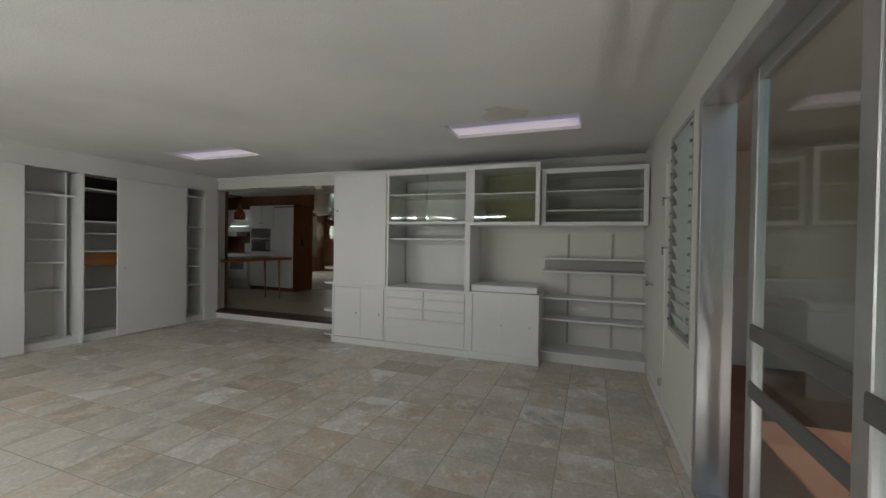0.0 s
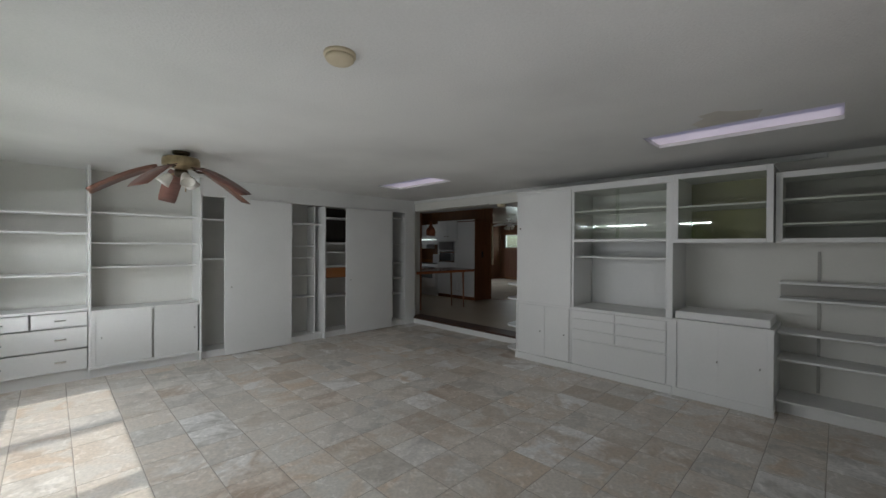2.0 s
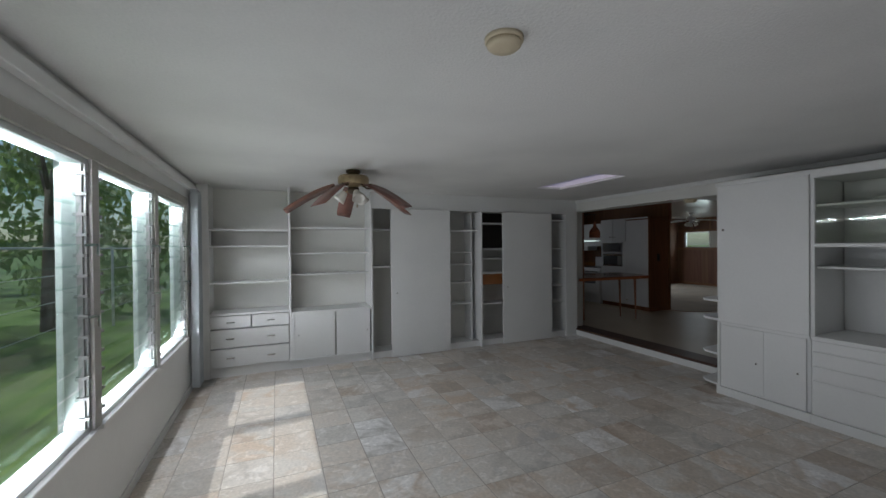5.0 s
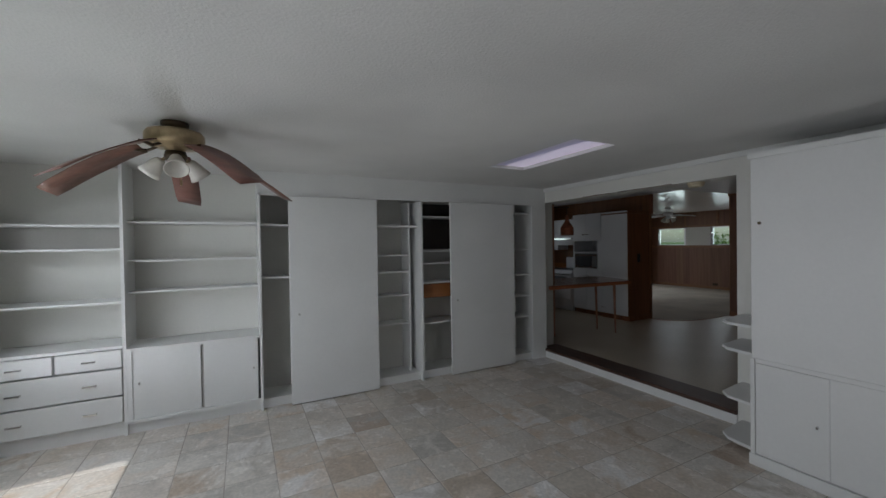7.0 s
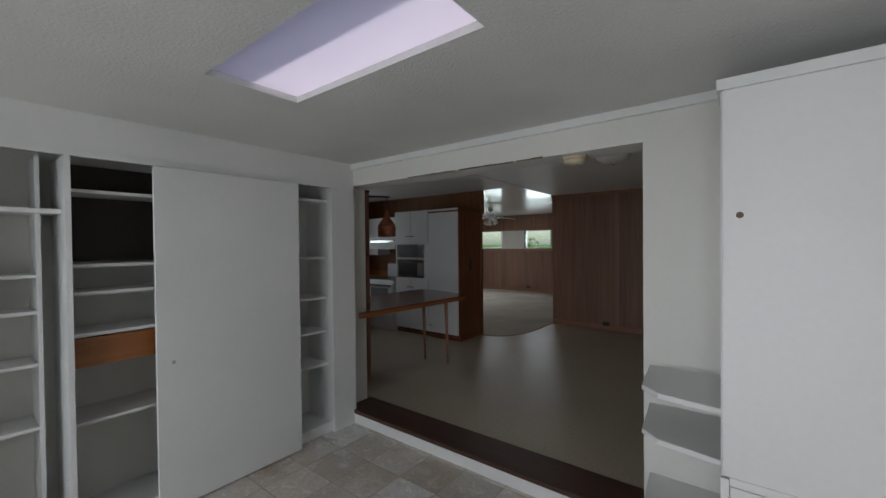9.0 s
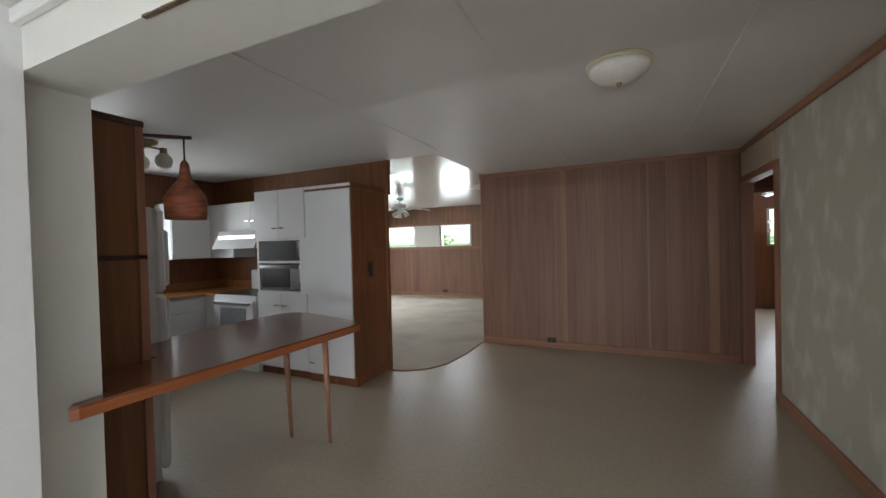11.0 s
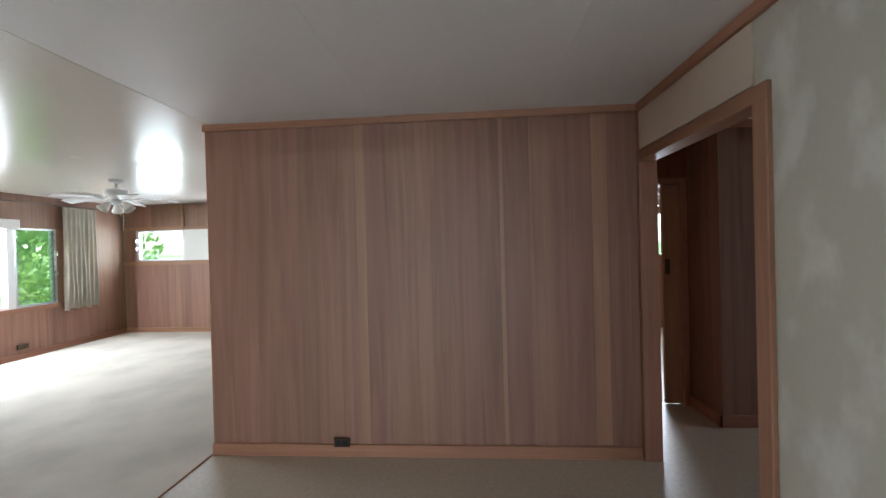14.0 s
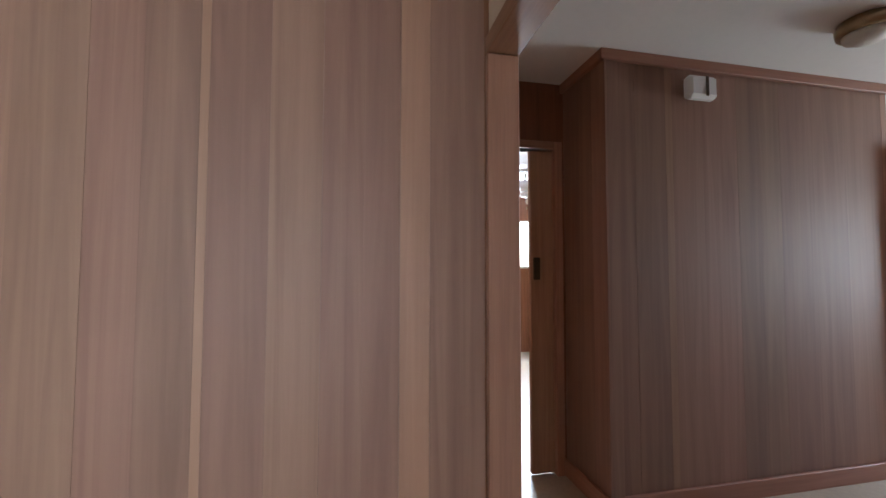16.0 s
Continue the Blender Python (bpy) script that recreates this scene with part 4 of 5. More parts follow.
def plank_wall_y(name, y, x0, x1, z0, z1, face, label, seed, core=0.1, holes=(), wide=(0.10, 0.22)):
    rng = random.Random(seed)
    a, b = sorted((y - face * 0.012, y - face * core))
    w = wall_y(name, a, b, x0, x1, z0, z1, BOARD, label, holes)
    x = x0
    while x < x1 - 0.005:
        wd = min(rng.uniform(*wide), x1 - x)
        if x1 - x - wd < 0.05:
            wd = x1 - x
        spans = [(z0, z1)]
        for ha, hb, hc, hd in holes:
            if x < hb and x + wd > ha:
                spans = [(z0, hc), (hd, z1)]
        for c, d in spans:
            bm = box(bmesh.new(), -wd / 2 + 0.0003, wd / 2 - 0.0003, min(0, -face * 0.0119), max(0, -face * 0.0119), c, d)
            piece("board", mesh_of("board", bm, BOARD), w, (x + wd / 2, y, 0))
        x += wd
    return w


plank_wall_x("wall_boards", XP, YR + 0.024, 5.98, F, H2, -1, "partition of upright reddish-brown redwood boards of mixed tones", 5, core=0.12, cuts=(3.065, 3.173, 3.297, 3.433, 3.60, 3.784, 3.812, 3.97, 4.119, 4.31, 4.415, 4.625, 4.784, 4.855, 4.979, 5.168, 5.282, 5.43, 5.588, 5.806, 5.98))
setting("batten", boxes((XP - 0.006, XP - 0.001, 3.067, 3.171, F + 0.1, H2 - 0.05), bevel=0.001), wood("tan_batten_wood", (0.33, 0.185, 0.108), (0.44, 0.255, 0.152), 0.5, "z", 0.1, fineness=0.15, bump=0.1), "pale narrow board near the door", "board")
setting("board_trim", boxes((XP - 0.02, XP - 0.001, YR + 0.03, 5.99, F, F + 0.09), (XP - 0.022, XP - 0.001, YR + 0.03, 6.0, H2 - 0.05, H2), (XP, XP + 0.12, 5.981, 5.993, F, H2), bevel=0.003), BOARDY, "reddish wooden baseboard, top moulding and end strip", "trim")
o = thing("outlet", (XP - 0.01, 5.0, 0.22), "small dark brown wall outlet near the floor", "outlet")
part("plate", boxes((XP - 0.022, XP - 0.012, 4.94, 5.06, 0.19, 0.26), bevel=0.003), BRONZE, o)
part("socket", boxes((XP - 0.025, XP - 0.0221, 4.955, 4.995, 0.205, 0.245)), BLACK, o)
part("socket", boxes((XP - 0.025, XP - 0.0221, 5.005, 5.045, 0.205, 0.245)), BLACK, o)

# living room shell
LW = [(7.8, 8.72, 1.50, 2.09), (9.53, 10.5, 1.50, 2.09)]
plank_wall_x("wall_living_far", XL, 2.96, YL, F, H2, -1, "brown board wall below high louvre windows", 8, holes=LW, wide=(0.2, 0.4))
plank_wall_y("wall_living_side", YL, XK, XL, F, H2, -1, "brown board wall with a wide garden window", 9, holes=[(11.0, 13.44, 0.88, 2.08)], wide=(0.2, 0.4))
setting("living_panel", boxes((XL - 0.02, XL - 0.001, 8.74, 9.51, 1.5, 2.09)), CREAM, "cream blank panel between the high windows", "panel")
setting("living_trim", boxes((XL - 0.035, XL - 0.001, 7.0, YL, 1.42, 1.49), (XL - 0.03, XL - 0.001, 7.0, YL, 2.1, 2.15), (XL - 0.03, XL, 2.96, YL, F, F + 0.09), (XL - 0.03, XL - 0.001, 8.5, 8.56, 2.15, H2), (XL - 0.03, XL - 0.001, 9.5, 9.56, 2.15, H2), bevel=0.003), BOARDY, "brown wooden rails around the high windows", "trim")
setting("living_trim_side", boxes((XK, XL, YL - 0.03, YL, F, F + 0.09), (11.0, 13.44, YL - 0.03, YL - 0.001, 0.82, 0.88)), BOARDX, "brown wooden baseboard and sill", "trim")
for k, (a, b, c, dd) in enumerate(LW):
    louvre_window("window_%d" % (5 + k), "y", XL, a, b, c, dd, 1, "high louvre window with bright glass slats", 6, tilt=62, group="high windows")
louvre_window("window_7", "x", YL, 12.84, 13.44, 0.88, 2.08, 1, "louvre window beside the garden window", 11, tilt=55, group="garden windows")
gw = thing("window_8", (11.9, YL, 0.9), "wide fixed garden window in a white frame", "window", "garden windows", "structure")
part("window_frame", boxes((11.0, 11.05, YL, YL + 0.1, 0.88, 2.08), (12.74, 12.84, YL - 0.01, YL + 0.1, 0.88, 2.08), (11.05, 12.74, YL, YL + 0.1, 0.88, 0.92), (11.05, 12.74, YL, YL + 0.1, 2.04, 2.08)), WHITE, gw)
pn = part("pane", boxes((11.05, 12.74, YL + 0.05, YL + 0.056, 0.92, 2.04)), GLASS, gw)
pn.visible_shadow = False
bl = thing("roller_blind", (11.9, YL - 0.03, 2.05), "rolled-up white window blind", "blind")
part("roll", boxes((11.1, 12.9, YL - 0.05, YL - 0.006, 2.05, 2.2), bevel=0.01), CREAM, bl)


def curtain(x0, x1, y, z0, z1, label):
    c = thing("curtain", ((x0 + x1) / 2, y, z0), label, "curtain")
    bm = bmesh.new()
    n = 40
    rows = []
    for j in range(7):
        f = j / 6
        rows.append([bm.verts.new((x0 + (x1 - x0) * i / n, y + 0.025 * math.sin(i * 1.25) * (1.1 - 0.4 * f) + 0.01 * math.sin(i * 0.4 + j), z0 + (z1 - z0) * f - (0.02 * math.sin(i * 0.5) if j == 0 else 0))) for i in range(n + 1)])
    for a, b in zip(rows, rows[1:]):
        for i in range(n):
            bm.faces.new((a[i], a[i + 1], b[i + 1], b[i])).smooth = True
    bmesh.ops.solidify(bm, geom=list(bm.faces), thickness=0.003)
    part("cloth", bm, CURTAIN, c)
    br = bmesh.new()
    rod(br, (10.6, y, z1 + 0.02), (x1 + 0.1, y, z1 + 0.02), 0.012)
    part("curtain_rod", br, BRONZE, c)


curtain(13.47, 14.05, YL - 0.09, 0.76, 2.44, "cream cloth curtain drawn aside on a dark rod")
for x, y in ((XL - 0.02, 8.6),):
    o = thing("outlet", (x, y, 0.25), "small dark wall outlet on far wall", "outlet")
    part("plate", boxes((x - 0.02, x, y - 0.07, y + 0.07, 0.24, 0.31)), BRONZE, o)
o = thing("outlet", (12.9, YL - 0.02, 0.3), "small dark wall outlet under the window", "outlet")
part("plate", boxes((12.83, 12.97, YL - 0.03, YL - 0.012, 0.27, 0.34)), BRONZE, o)
ceiling_fan("ceiling_fan", (12.2, 8.5), H2, ENAMEL, ENAMEL, "white ceiling fan with white blades and lamp shades", 0.66, 20, rod_len=0.08, droop=0.03)

# kitchen shell
wall_x("wall_kitchen", XK, XK + 0.04, 6.6, YL, F, H2, PLY, "brown wood-veneer wall behind the kitchen cabinets")
setting("kitchen_header", boxes((XK - 0.02, XK + 0.045, 6.57, 6.6, 2.19, H2)), PLY, "brown veneer end strip of the kitchen wall", "trim")
wall_y("wall_kitchen_back", YK, YK + 0.12, XB2 - 0.2, XK, F, H2, PLY, "brown wood-veneer wall with a kitchen window", [(6.7, 7.72, 1.28, 2.08)])
wall_x("wall_kitchen_side", XB2 - 0.2, XB2, YB + 0.1, YK, 0, H2, PLY, "brown wood-veneer side wall of the kitchen")
louvre_window("window_9", "x", YK, 6.7, 7.72, 1.28, 2.08, 1, "kitchen louvre window above the counter", 7, tilt=65, group="kitchen windows", material=WHITE)
setting("kitchen_window_casing", boxes((6.62, 6.7, YK - 0.02, YK, 1.2, 2.16), (7.72, 7.8, YK - 0.02, YK, 1.2, 2.16), (6.7, 7.72, YK - 0.02, YK, 2.08, 2.16), (6.7, 7.72, YK - 0.03, YK, 1.2, 1.28)), WHITE, "white casing round the kitchen window", "trim")
st = thing("wood_partition", (5.85, 6.5, F), "dark brown veneer partition beside the fridge", "partition", kind="structure")
part("panel", boxes((XB2 + 0.001, 6.06, 6.46, 6.54, F, 2.28)), PLY, st)
part("rail", boxes((XB2 + 0.001, 6.07, 6.45, 6.55, 1.56, 1.585), (XB2 + 0.001, 6.07, 6.44, 6.56, 2.28, 2.31)), DARKWOOD, st)
part("post", boxes((6.03, 6.07, 6.45, 6.55, F, 2.28)), TRIMZ, st)


def door_front(owner, y0, y1, z0, z1, x, side, handle=True):
    dd = part("door", boxes((x - 0.018, x, y0 + 0.003, y1 - 0.003, z0 + 0.003, z1 - 0.003), bevel=0.003), ENAMEL, owner)
    if handle:
        yh = y0 + 0.05 if side < 0 else y1 - 0.05
        zc = z1 - 0.14 if z0 < 1.0 and z1 < 1.3 else z0 + 0.12
        part("handle", boxes((x - 0.045, x - 0.037, yh - 0.035, yh + 0.035, zc - 0.006, zc + 0.006), (x - 0.04, x - 0.018, yh - 0.035, yh - 0.028, zc - 0.005, zc + 0.005), (x - 0.04, x - 0.018, yh + 0.028, yh + 0.035, zc - 0.005, zc + 0.005)), CHROME, dd)


XC = 8.10
c = thing("pantry_cabinet", (XC, 6.95, F), "white pantry cabinet with a brown wooden end panel", "cabinet")
part("carcass", boxes((XC, XK, 6.66, 7.25, F + 0.09, 2.26)), ENAMEL, c)
part("end_panel", boxes((XC - 0.002, XK, 6.63, 6.66, F + 0.09, 2.262)), PLY, c, "brown wood veneer end panel")
part("toe_kick", boxes((XC + 0.0, XK, 6.62, 7.25, F, F + 0.09)), PLY, c)
part("crown", boxes((XC - 0.02, XK, 6.61, 7.25, 2.2, 2.225)), PLY, c)
door_front(c, 6.64, 7.25, F + 0.09, 2.26, XC, 1)
part("switch_plate", boxes((8.36, 8.43, 6.617, 6.63, 1.25, 1.42), bevel=0.003), BLACK, c, "dark switch plate")
c = thing("oven_tower", (XC, 7.65, F), "white tall cabinet holding a microwave in a niche", "cabinet")
part("carcass", boxes((XC, XK, 7.26, 7.30, F + 0.09, 2.26), (XC, XK, 8.0, 8.03, F + 0.09, 2.26), (XC, XK, 7.30, 8.0, F + 0.09, 1.1), (XC, XK, 7.30, 8.0, 1.68, 2.26), (XK - 0.05, XK, 7.30, 8.0, 1.1, 1.68), (XC, XK - 0.05, 7.30, 8.0, 1.42, 1.445), (XC - 0.001, XC + 0.02, 7.3, 7.36, 1.1, 1.68)), ENAMEL, c)
part("toe_kick", boxes((XC + 0.03, XK, 7.25, 8.03, F, F + 0.09)), PLY, c)
door_front(c, 7.26, 7.65, 1.70, 2.26, XC, 1)
door_front(c, 7.65, 8.03, 1.70, 2.26, XC, -1)
door_front(c, 7.26, 7.65, F + 0.1, 1.08, XC, 1)
door_front(c, 7.65, 8.03, F + 0.1, 1.08, XC, -1)
m = thing("microwave", (XC, 7.66, 1.1), "steel microwave oven with a dark glass door", "microwave")
part("body", boxes((XC + 0.01, XC + 0.4, 7.38, 7.98, 1.103, 1.40), bevel=0.005), CHROME, m)
part("door_glass", boxes((XC + 0.002, XC + 0.009, 7.53, 7.96, 1.14, 1.36)), BLACK, m, "dark glass door")
part("control_panel", boxes((XC + 0.003, XC + 0.009, 7.39, 7.52, 1.12, 1.39)), DARKALU, m)
part("trim", boxes((XC - 0.004, XC + 0.009, 7.38, 7.98, 1.36, 1.40), (XC - 0.004, XC + 0.009, 7.38, 7.98, 1.103, 1.13)), CHROME, m)
s = thing("stove", (XC, 8.43, F), "white electric range with a black cooktop", "stove")
part("body", boxes((XC - 0.02, XK - 0.02, 8.05, 8.80, F, 1.03), bevel=0.006), ENAMEL, s)
part("oven_window", boxes((XC - 0.05, XC - 0.045, 8.2, 8.66, 0.62, 0.88), bevel=0.002), mat("grey_oven_glass", (0.22, 0.24, 0.25), 0.15), s, "grey glass oven window")
part("oven_door", boxes((XC - 0.045, XC - 0.02, 8.07, 8.78, 0.36, 0.97), bevel=0.01), ENAMEL, s)
part("cooktop", boxes((XC + 0.0, XK - 0.1, 8.08, 8.77, 1.03, 1.038)), BLACK, s)
part("backguard", boxes((XK - 0.1, XK - 0.03, 8.05, 8.80, 1.03, 1.3), bevel=0.02), ENAMEL, s)
part("oven_handle", boxes((XC - 0.08, XC - 0.06, 8.12, 8.74, 0.92, 0.945), (XC - 0.07, XC - 0.045, 8.12, 8.14, 0.92, 0.945), (XC - 0.07, XC - 0.045, 8.72, 8.74, 0.92, 0.945)), CHROME, s)
h = thing("range_hood", (8.4, 8.4, 1.58), "white and chrome range hood over the stove", "range hood")
bm = boxes((XC + 0.08, XK, 8.05, 8.8, 1.60, 1.82))
for v in bm.verts:
    if v.co.z < 1.7 and v.co.x < 8.4:
        v.co.x = XC - 0.03
part("canopy", bm, ENAMEL, h)
part("light_panel", boxes((XC + 0.03, XC + 0.05, 8.1, 8.75, 1.70, 1.76)), CHROME, h)
c = thing("hood_cabinet", (8.4, 8.4, 1.83), "white wall cabinet above the range hood", "wall cabinet")
part("carcass", boxes((8.36, XK, 8.04, 8.8, 1.83, 2.2)), ENAMEL, c)
door_front(c, 8.04, 8.42, 1.83, 2.2, 8.36, 1)
door_front(c, 8.42, 8.8, 1.83, 2.2, 8.36, -1)
c = thing("corner_wall_cabinet", (8.3, 9.4, 1.48), "white wall cabinets in the kitchen corner", "wall cabinet")
part("carcass", boxes((7.86, XK, 9.27, YK, 1.48, 2.2), (8.38, XK, 8.81, 9.268, 1.48, 2.2)), ENAMEL, c)
part("door", boxes((7.865, 8.37, 9.25, 9.268, 1.485, 2.195), bevel=0.003), ENAMEL, c)
c = thing("sink_cabinet", (7.0, 9.3, F), "white base cabinets under the kitchen window", "cabinet")
part("carcass", boxes((6.5, XK, 9.02, YK, F + 0.09, 1.0), (8.12, XK, 8.81, 9.018, F + 0.09, 1.0)), ENAMEL, c)
for x0 in (6.52, 7.03, 7.54):
    part("door", boxes((x0, x0 + 0.5, 9.0, 9.018, F + 0.1, 0.82), bevel=0.003), ENAMEL, c)
    part("drawer", boxes((x0, x0 + 0.5, 9.0, 9.018, 0.83, 0.985), bevel=0.003), ENAMEL, c)
part("toe_kick", boxes((6.5, XK, 9.06, YK, F, F + 0.09)), PLY, c)
whole("worktop", boxes((6.45, XK, 8.98, YK, 1.0, 1.04), (8.08, XK, 8.81, 8.979, 1.0, 1.04), (8.7, XK, 8.81, YK, 1.04, 1.14), (6.45, 8.7, YK - 0.02, YK, 1.04, 1.14)), EDGE, "orange-brown kitchen worktop with low backsplash", "worktop")
part_s = thing("kitchen_sink", (7.2, 9.3, 1.04), "white enamel sink set into the worktop", "sink")
part("rim", boxes((6.95, 7.6, 9.1, 9.14, 1.041, 1.052), (6.95, 7.6, 9.46, 9.5, 1.041, 1.052), (6.95, 6.99, 9.14, 9.46, 1.041, 1.052), (7.56, 7.6, 9.14, 9.46, 1.041, 1.052), bevel=0.003), ENAMEL, part_s)
bf = bmesh.new()
rod(bf, (7.27, 9.49, 1.05), (7.27, 9.49, 1.22), 0.011)
rod(bf, (7.27, 9.49, 1.22), (7.27, 9.33, 1.24), 0.009)
part("tap", bf, CHROME, part_s)
fr = thing("fridge", (6.05, 7.1, F), "white refrigerator with rounded doors", "refrigerator")
part("body", boxes((5.66, 6.30, 6.80, 7.50, F, 1.88), bevel=0.008), ENAMEL, fr)
for z0, z1 in ((F + 0.06, 1.32), (1.33, 1.88)):
    dr = part("door", boxes((6.304, 6.37, 6.80, 7.50, z0, z1), bevel=0.02), ENAMEL, fr)
    bh = bmesh.new()
    za, zb = (z1 - 0.5, z1 - 0.05) if z1 < 1.5 else (z0 + 0.05, z0 + 0.4)
    rod(bh, (6.40, 6.85, za), (6.40, 6.85, zb), 0.012)
    rod(bh, (6.36, 6.85, za), (6.40, 6.85, za), 0.01)
    rod(bh, (6.36, 6.85, zb), (6.40, 6.85, zb), 0.01)
    part("handle", bh, ENAMEL, dr)
part("hinge_cover", boxes((6.22, 6.36, 7.40, 7.48, 1.882, 1.91)), ENAMEL, fr)

# counter table
TZ = 1.015
tb = thing("counter_table", (6.5, 6.6, F), "long varnished wooden counter table on two slim tapered legs", "table")
outline = [(5.62, 6.045), (5.56, 6.04), (5.535, 6.0), (5.56, 5.985), (5.7, 5.98), (7.12, 5.895), (7.22, 5.90), (7.28, 5.96), (7.42, 6.5), (7.46, 6.7), (7.42, 6.82), (7.3, 6.87), (6.5, 6.9), (6.08, 6.9), (6.08, 6.43), (XB2 + 0.01, 6.43), (XB2 + 0.01, 6.05)]
part("tabletop", slab(outline, TZ - 0.012, TZ, 0.003), TABLE, tb)
part("edge_band", slab(outline, TZ - 0.055, TZ - 0.0125), EDGE, tb, "orange-brown wooden edge band")
for x, y in ((7.04, 6.09), (7.0, 6.44)):
    bm = bmesh.new()
    rod(bm, (x, y, TZ - 0.056), (x + 0.05, y + 0.02, F), 0.024, 0.013, 12)
    part("leg", bm, BOARDX, tb, "slim tapered wooden leg")
PX, PY = 6.18, 6.275
pl = thing("pendant_lamp", (PX, PY, 2.2), "reddish woven wicker pendant lamp in a bottle shape", "pendant lamp")
part("shade", lathe([(0.010, 2.10), (0.022, 2.08), (0.028, 2.02), (0.042, 1.985), (0.082, 1.93), (0.100, 1.90), (0.104, 1.875), (0.100, 1.775), (0.094, 1.775), (0.094, 1.88), (0.016, 1.99)], 28, (PX, PY, 0)), WICKER, pl)
bc = bmesh.new()
rod(bc, (PX, PY, 2.08), (PX, PY, 2.235), 0.005)
part("cord", bc, BLACK, pl)
ba = bmesh.new()
rod(ba, (6.06, 6.50, 2.245), (6.205, 6.25, 2.228), 0.013, 0.010)
part("arm", ba, DARKWOOD, pl, "dark wooden arm on the partition")
kl = thing("kitchen_lamp", (6.89, 7.94, H2), "brass ceiling lamp with frosted glass globes", "ceiling lamp")
part("plate", lathe([(0.09, 0), (0.09, -0.02), (0.05, -0.04), (0.03, -0.06)], 24, (6.89, 7.94, H2)), BRASS, kl)
for k in range(3):
    a = radians(200 + 120 * k)
    x, y = 6.89 + 0.13 * math.cos(a), 7.94 + 0.13 * math.sin(a)
    bm = bmesh.new()
    rod(bm, (6.89, 7.94, H2 - 0.05), (x, y, H2 - 0.075), 0.009)
    g = part("lamp_arm", bm, BRASS, kl)
    part("socket", lathe([(0.028, -0.06), (0.03, -0.10), (0.036, -0.11)], 16, (x, y, H2)), BRASS, g)
    part("globe", lathe([(0.034, -0.11), (0.062, -0.14), (0.07, -0.18), (0.058, -0.225), (0.028, -0.245)], 20, (x, y, H2)), FROST, g, "frosted glass globe")
dl = thing("dome_lamp", (7.24, 4.08, H2), "round frosted glass ceiling dome lamp", "ceiling lamp")
part("base", lathe([(0.175, 0), (0.175, -0.018), (0.16, -0.022)], 32, (7.24, 4.08, H2)), OLDPLASTIC, dl)
part("dome", lathe([(0.165, -0.022), (0.155, -0.05), (0.12, -0.085), (0.06, -0.105), (0.012, -0.11)], 32, (7.24, 4.08, H2)), FROST, dl, "frosted glass dome")
part("finial", lathe([(0.014, -0.11), (0.012, -0.125), (0.004, -0.13)], 12, (7.24, 4.08, H2)), BRASS, dl)
sm = thing("smoke_detector", (5.555, 3.885, 2.24), "yellowed round smoke detector under the opening's header", "smoke detector")
part("base", lathe([(0.078, 0), (0.078, -0.018)], 28, (5.555, 3.885, 2.24)), OLDPLASTIC, sm)
part("cover", lathe([(0.070, -0.018), (0.069, -0.034), (0.052, -0.045), (0.02, -0.048)], 28, (5.555, 3.885, 2.24)), OLDPLASTIC, sm)
part("test_button", lathe([(0.012, -0.0475), (0.012, -0.052), (0.008, -0.053)], 12, (5.57, 3.85, 2.24)), CREAM, sm)

# hall and bedroom
plank_wall_x("wall_hall", 10.82, -0.02, 2.017, F, H2, -1, "hall wall of upright brown wood boards", 12, core=0.08, cuts=(0.03, 0.344, 0.6, 0.854, 1.0, 1.164, 1.40, 1.60, 1.645, 1.842, 2.016))
plank_wall_y("wall_hall_return", 2.03, 10.806, 11.25, F, H2, 1, "short return of brown boards in the hall", 13, core=0.08)
setting("hall_trim", boxes((10.80, 10.819, -0.02, 2.05, F, F + 0.1), (10.795, 10.819, -0.02, 2.055, H2 - 0.06, H2), bevel=0.003), BOARDY, "brown baseboard and top moulding in the hall", "trim")
setting("hall_trim_return", boxes((10.80, 11.25, 2.031, 2.05, F, F + 0.1), (10.80, 11.25, 2.031, 2.055, H2 - 0.06, H2), bevel=0.003), BOARDX, "brown baseboard and top moulding round the corner", "trim")
wall_x("wall_hall_end", 11.25, 11.33, 2.03, 2.9, F, H2, PLY, "brown wall with a narrow bedroom doorway", [(2.09, 2.8, F, 2.16)])
bd = thing("door_3", (11.25, 2.06, F), "brown sliding bedroom door partly open with a latch plate", "door", kind="structure")
part("jamb", boxes((11.235, 11.34, 2.05, 2.10, F, 2.21), bevel=0.003), TRIMZ, bd)
part("lintel", boxes((11.235, 11.34, 2.10, 2.8, 2.16, 2.21), bevel=0.003), BOARDY, bd)
lf = part("leaf", boxes((11.275, 11.31, 2.095, 2.251, F + 0.01, 2.155), bevel=0.002), TRIMZ, bd)
bm = boxes((11.268, 11.275, 2.19, 2.235, 1.33, 1.47), bevel=0.002)
part("latch_plate", bm, BRONZE, lf)
wall_y("wall_hall_north", 2.79, 2.96, XP, 14.7, F, H2, PLY, "brown wall between hall and living room")
wall_x("wall_bedroom_far", 14.6, 14.7, -3.0, 2.86, F, H2, PLY, "brown bedroom wall with a louvre window", [(0.6, 1.5, 1.38, 2.12)])
louvre_window("window_10", "y", 14.6, 0.6, 1.5, 1.38, 2.12, 1, "bright louvre window in the bedroom", 8, tilt=62, group="bedroom windows")
ceiling_fan("ceiling_fan", (13.4, 1.35), H2, ENAMEL, ENAMEL, "white bedroom ceiling fan with lamp shades", 0.6, 40, rod_len=0.1, droop=0.03)
